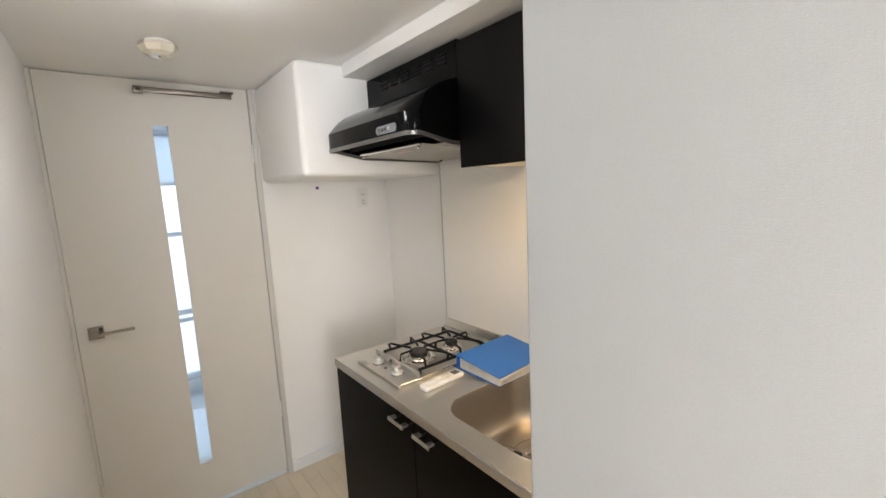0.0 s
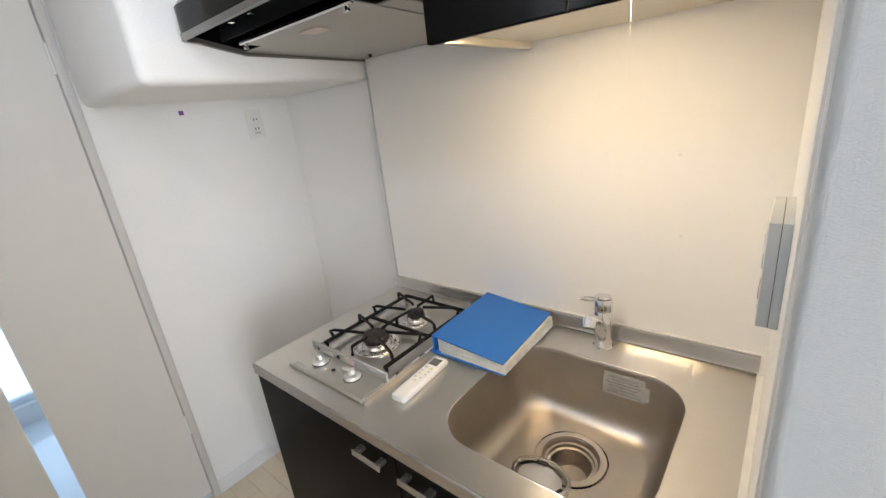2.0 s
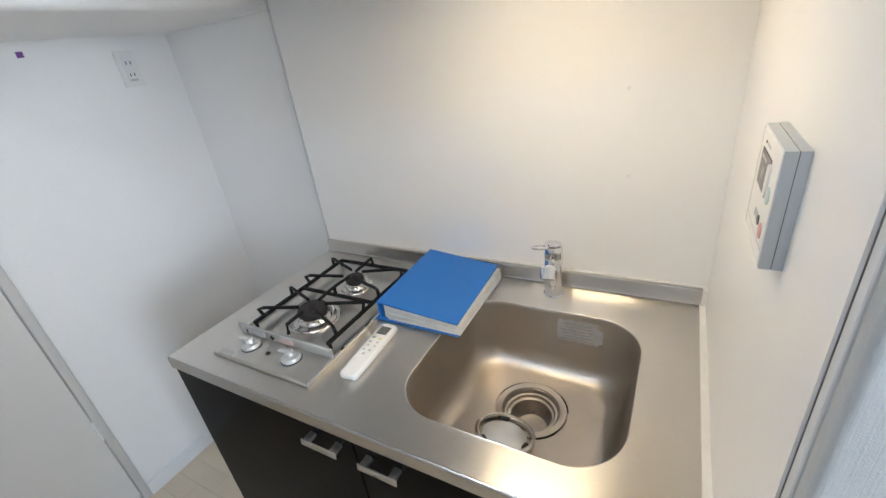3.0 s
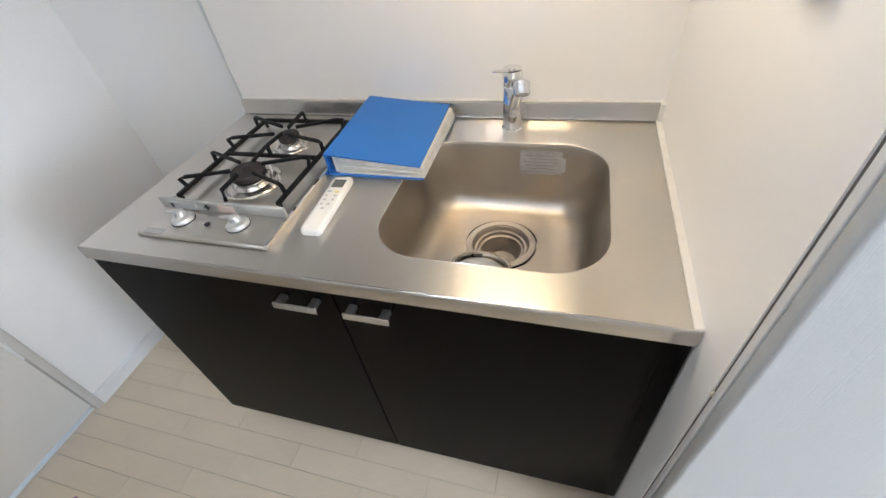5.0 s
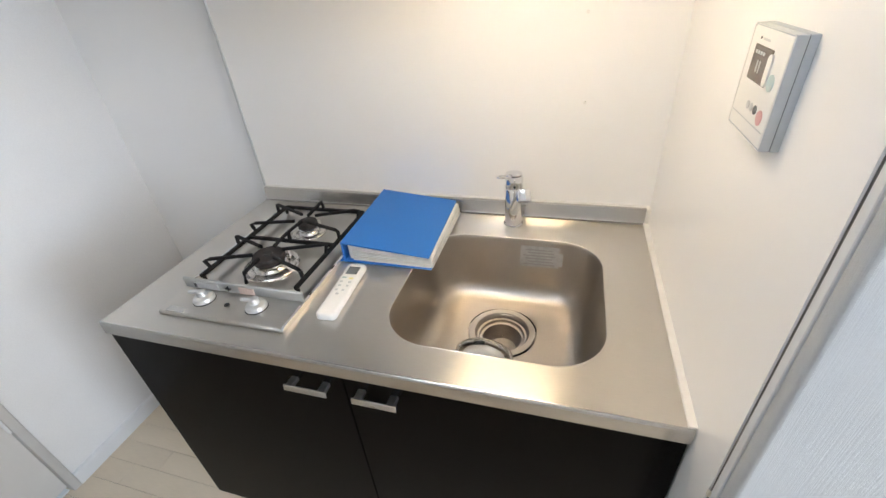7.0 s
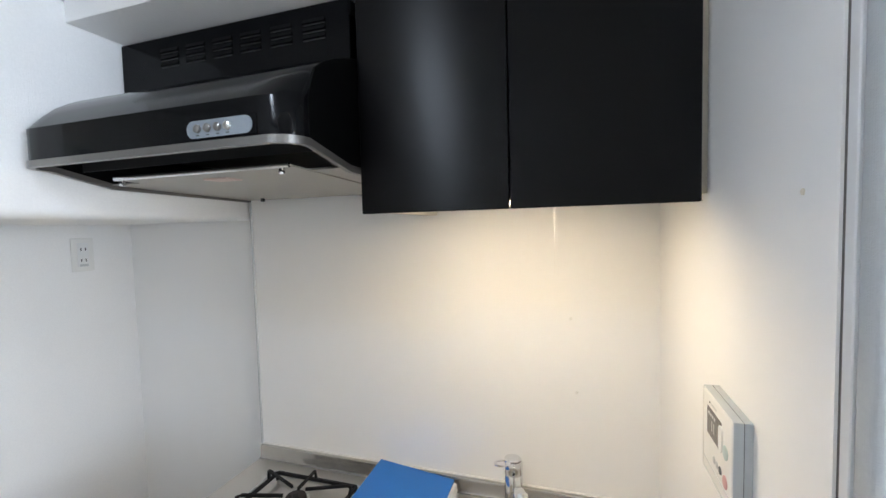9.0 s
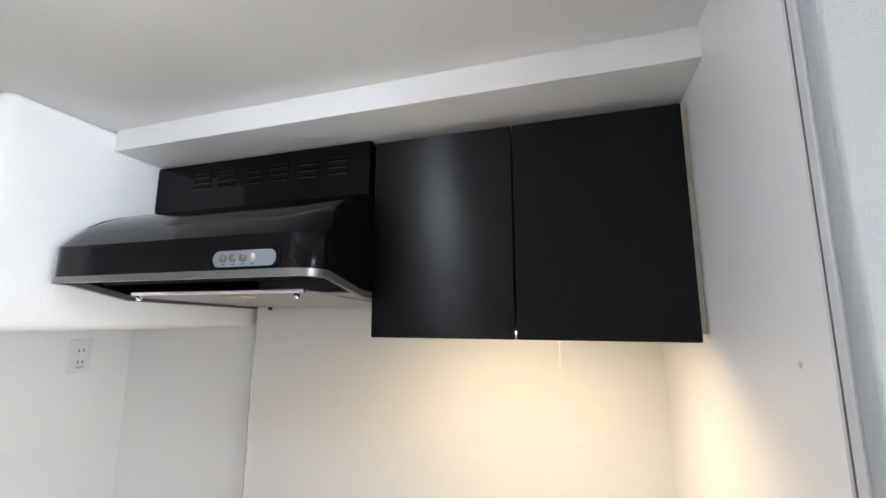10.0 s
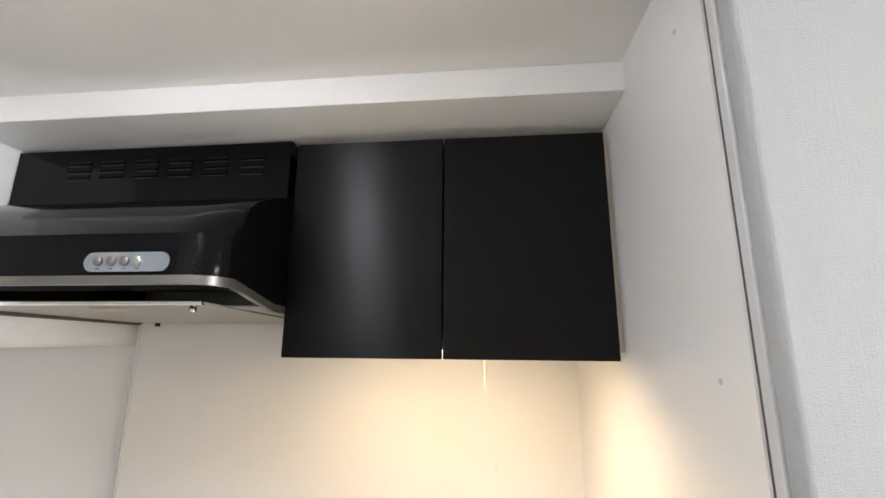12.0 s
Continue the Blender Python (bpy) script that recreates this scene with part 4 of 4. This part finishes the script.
part("lens", box((-0.380, 0.215, 1.6485), (-0.340, 0.535, 1.6503), 0.0006, 1), M_TUBE, tl, "glowing warm lens strip")
part("pull_cord", tube([(-0.33, 0.231, 1.652), (-0.33, 0.231, 1.515)], 0.0003, 6), M_CORD, tl)

# ---- small things on the walls ----
ct = thing("wall_controller", (-0.511, 0.0, 1.314), "white water heater controller with display on the side panel", "controller")
CX0, CX1, CZ0, CZ1, CY = -0.577, -0.455, 1.256, 1.374, 0.0205


def panel_box(u0, u1, w0, w1, y0, y1, bevel=0.0005):
    """A slab on the controller's face: u from its outer edge, w from its lower edge, in metres."""
    return box((CX0 + u0, CY + y0, CZ0 + w0), (CX0 + u1, CY + y1, CZ0 + w1), bevel, 1)


def round_key(u, w, r, height, material, label=""):
    part("key", lathe([(r, 0), (r, height * 0.7), (r * 0.85, height)], (CX0 + u, CY - 0.0005, CZ0 + w), 22, (0, 1, 0)), material, ct, label)


part("back_shell", box((CX0, 0.0, CZ0), (CX1, 0.0085, CZ1), 0.0008, 2), M_SHELLGREY, ct, "grey rear shell")
part("seam", box((CX0 + 0.0008, 0.0083, CZ0 + 0.0008), (CX1 - 0.0008, 0.0093, CZ1 - 0.0008)), M_LCD, ct, smooth=False)
part("front_shell", box((CX0 + 0.0003, 0.0091, CZ0 + 0.0003), (CX1 - 0.0003, CY - 0.001, CZ1 - 0.0003), 0.0008, 2), M_SHELLGREY, ct, "grey front shell")
part("face", box((CX0 + 0.0012, CY - 0.0045, CZ0 + 0.0008), (CX1 - 0.0012, CY, CZ1 - 0.0008), 0.0044, 5), M_WHITE, ct, "white face plate")
part("display", panel_box(0.040, 0.098, 0.060, 0.098, -0.0005, 0.0008), M_LCDBROWN, ct, "brown display window")
for k in range(4):
    part("display_mark", panel_box(0.062 + 0.008 * k, 0.067 + 0.008 * k, 0.089, 0.0925, 0.0006, 0.0012, 0), M_KEY, ct, smooth=False)
part("display_digit", boxes(((CX0 + 0.066, CY + 0.0006, CZ0 + 0.070), (CX0 + 0.070, CY + 0.0011, CZ0 + 0.083)), ((CX0 + 0.074, CY + 0.0006, CZ0 + 0.070), (CX0 + 0.078, CY + 0.0011, CZ0 + 0.083))), M_LABEL, ct, smooth=False)
part("key", turned(prism(rounded(-0.0062, -0.0165, 0.0062, 0.0165, 0.006, 8), "z", 0, 0.0024), Matrix.Translation((CX0 + 0.040, CY - 0.0003, CZ0 + 0.078)) @ Euler((radians(-90), 0, 0)).to_matrix().to_4x4()), M_WHITE, ct, "white rocker key")
round_key(0.0245, 0.068, 0.0088, 0.0018, M_KEYGREEN, "pale green round key")
round_key(0.0245, 0.031, 0.0082, 0.0018, M_KEYRED, "red round key")
round_key(0.043, 0.035, 0.0052, 0.0016, M_LCD, "dark round key")
for u in (0.056, 0.068):
    round_key(u, 0.035, 0.0048, 0.0014, M_KEY)
part("flap_line", panel_box(0.006, 0.114, 0.0185, 0.0195, -0.0003, 0.0005, 0), M_KEY, ct, smooth=False)
part("print_mark", panel_box(0.060, 0.082, 0.1035, 0.1060, -0.0003, 0.0003, 0), M_KEY, ct, smooth=False)
part("lamp_dot", lathe([(0.0015, 0), (0.0015, 0.001)], (CX0 + 0.088, CY - 0.0003, CZ0 + 0.105), 8, (0, 1, 0)), M_LCD, ct)

so = thing("wall_socket", (-0.133, 1.826, 1.543), "white double wall socket under the beam", "wall socket")
part("plate", box((-0.168, 1.819, 1.485), (-0.098, 1.826, 1.601), 0.003, 2), M_WHITE, so)
part("insert", box((-0.150, 1.8165, 1.502), (-0.116, 1.820, 1.584), 0.001, 1), M_TRIM, so)
for z in (1.524, 1.562):
    for x in (-0.140, -0.126):
        part("slot", box((x - 0.0015, 1.8160, z - 0.005), (x + 0.0015, 1.8168, z + 0.005)), M_INK, so, smooth=False)
part("earth_cover", box((-0.146, 1.8158, 1.503), (-0.120, 1.8168, 1.511)), M_KEY, so, smooth=False)
for p in ((-0.672, 0.0, 2.026), (-0.676, 0.0, 1.632)):
    single("screw_cap", lathe([(0.0032, 0.0), (0.0028, 0.0012), (0.0, 0.0016)], p, 14, (0, 1, 0), cap=False), M_BODY, "small beige screw cap on the white side board", "screw cap", "screw caps")
for p in ((-0.0045, 0.208, 1.360), (-0.0045, 0.195, 1.165)):
    single("screw_cap", lathe([(0.004, 0.0), (0.0035, 0.0012), (0.0, 0.0016)], p, 14, (-1, 0, 0), cap=False), M_WHITE, "small white screw cap on the kitchen panel", "screw cap", "screw caps")
single("tape_piece", box((-0.421, 1.8245, 1.602), (-0.404, 1.8262, 1.618)), M_TAPE, "small torn purple tape piece on the wall", "tape", "tape pieces", smooth=False)
single("tape_piece", turned(box((-0.010, -0.006, 0), (0.010, 0.006, 0.0008)), Matrix.Translation((-1.004, 1.624, 0.0)) @ Matrix.Rotation(0.5, 4, "Z")), M_TAPE, "small torn purple tape piece on the floor", "tape", "tape pieces", smooth=False)

# ---- floor planks ----
PW, PL, GAP = 0.0755, 0.455, 0.0012


def plank_mesh(length):
    bm = box((0, 0, -0.004), (PW - GAP, length - GAP, 0.0), 0.0006, 1)
    me = bpy.data.meshes.new("plank")
    bmesh.ops.recalc_face_normals(bm, faces=bm.faces)
    bm.to_mesh(me)
    bm.free()
    me.materials.append(M_PLANK)
    return me


meshes = {}
row = 0
x = -0.6755 - 12 * PW
offsets = (0.0, 0.35, 0.15, 0.27, 0.07, 0.40, 0.20)
while x < -0.12:
    y = 1.225 - 5 * PL + offsets[(row + 2) % 7] - (0.0 if row != 12 else 0)
    if row == 12:
        y = 1.225 - 5 * PL
    y -= PL * 1
    while y < 1.95:
        a, b = max(y, -0.64), min(y + PL, 1.95)
        if b - a > 0.03:
            key = round(b - a, 3)
            if key not in meshes:
                meshes[key] = plank_mesh(b - a)
            ob = new("plank", meshes[key])
            ob.location = (x, a, 0)
            ob.parent = floor
        y += PL
    x += PW
    row += 1
structure("floor_room", box((-3.68, -4.15, -0.004), (1.28, -0.642, 0.0)), M_PLANK, "pale cream wood plank floor of the room", "floor")
structure("floor_entrance", box((-1.66, 1.952, -0.004), (-0.55, 3.38, 0.0)), M_HALLTILE, "pale floor of the entrance", "floor")
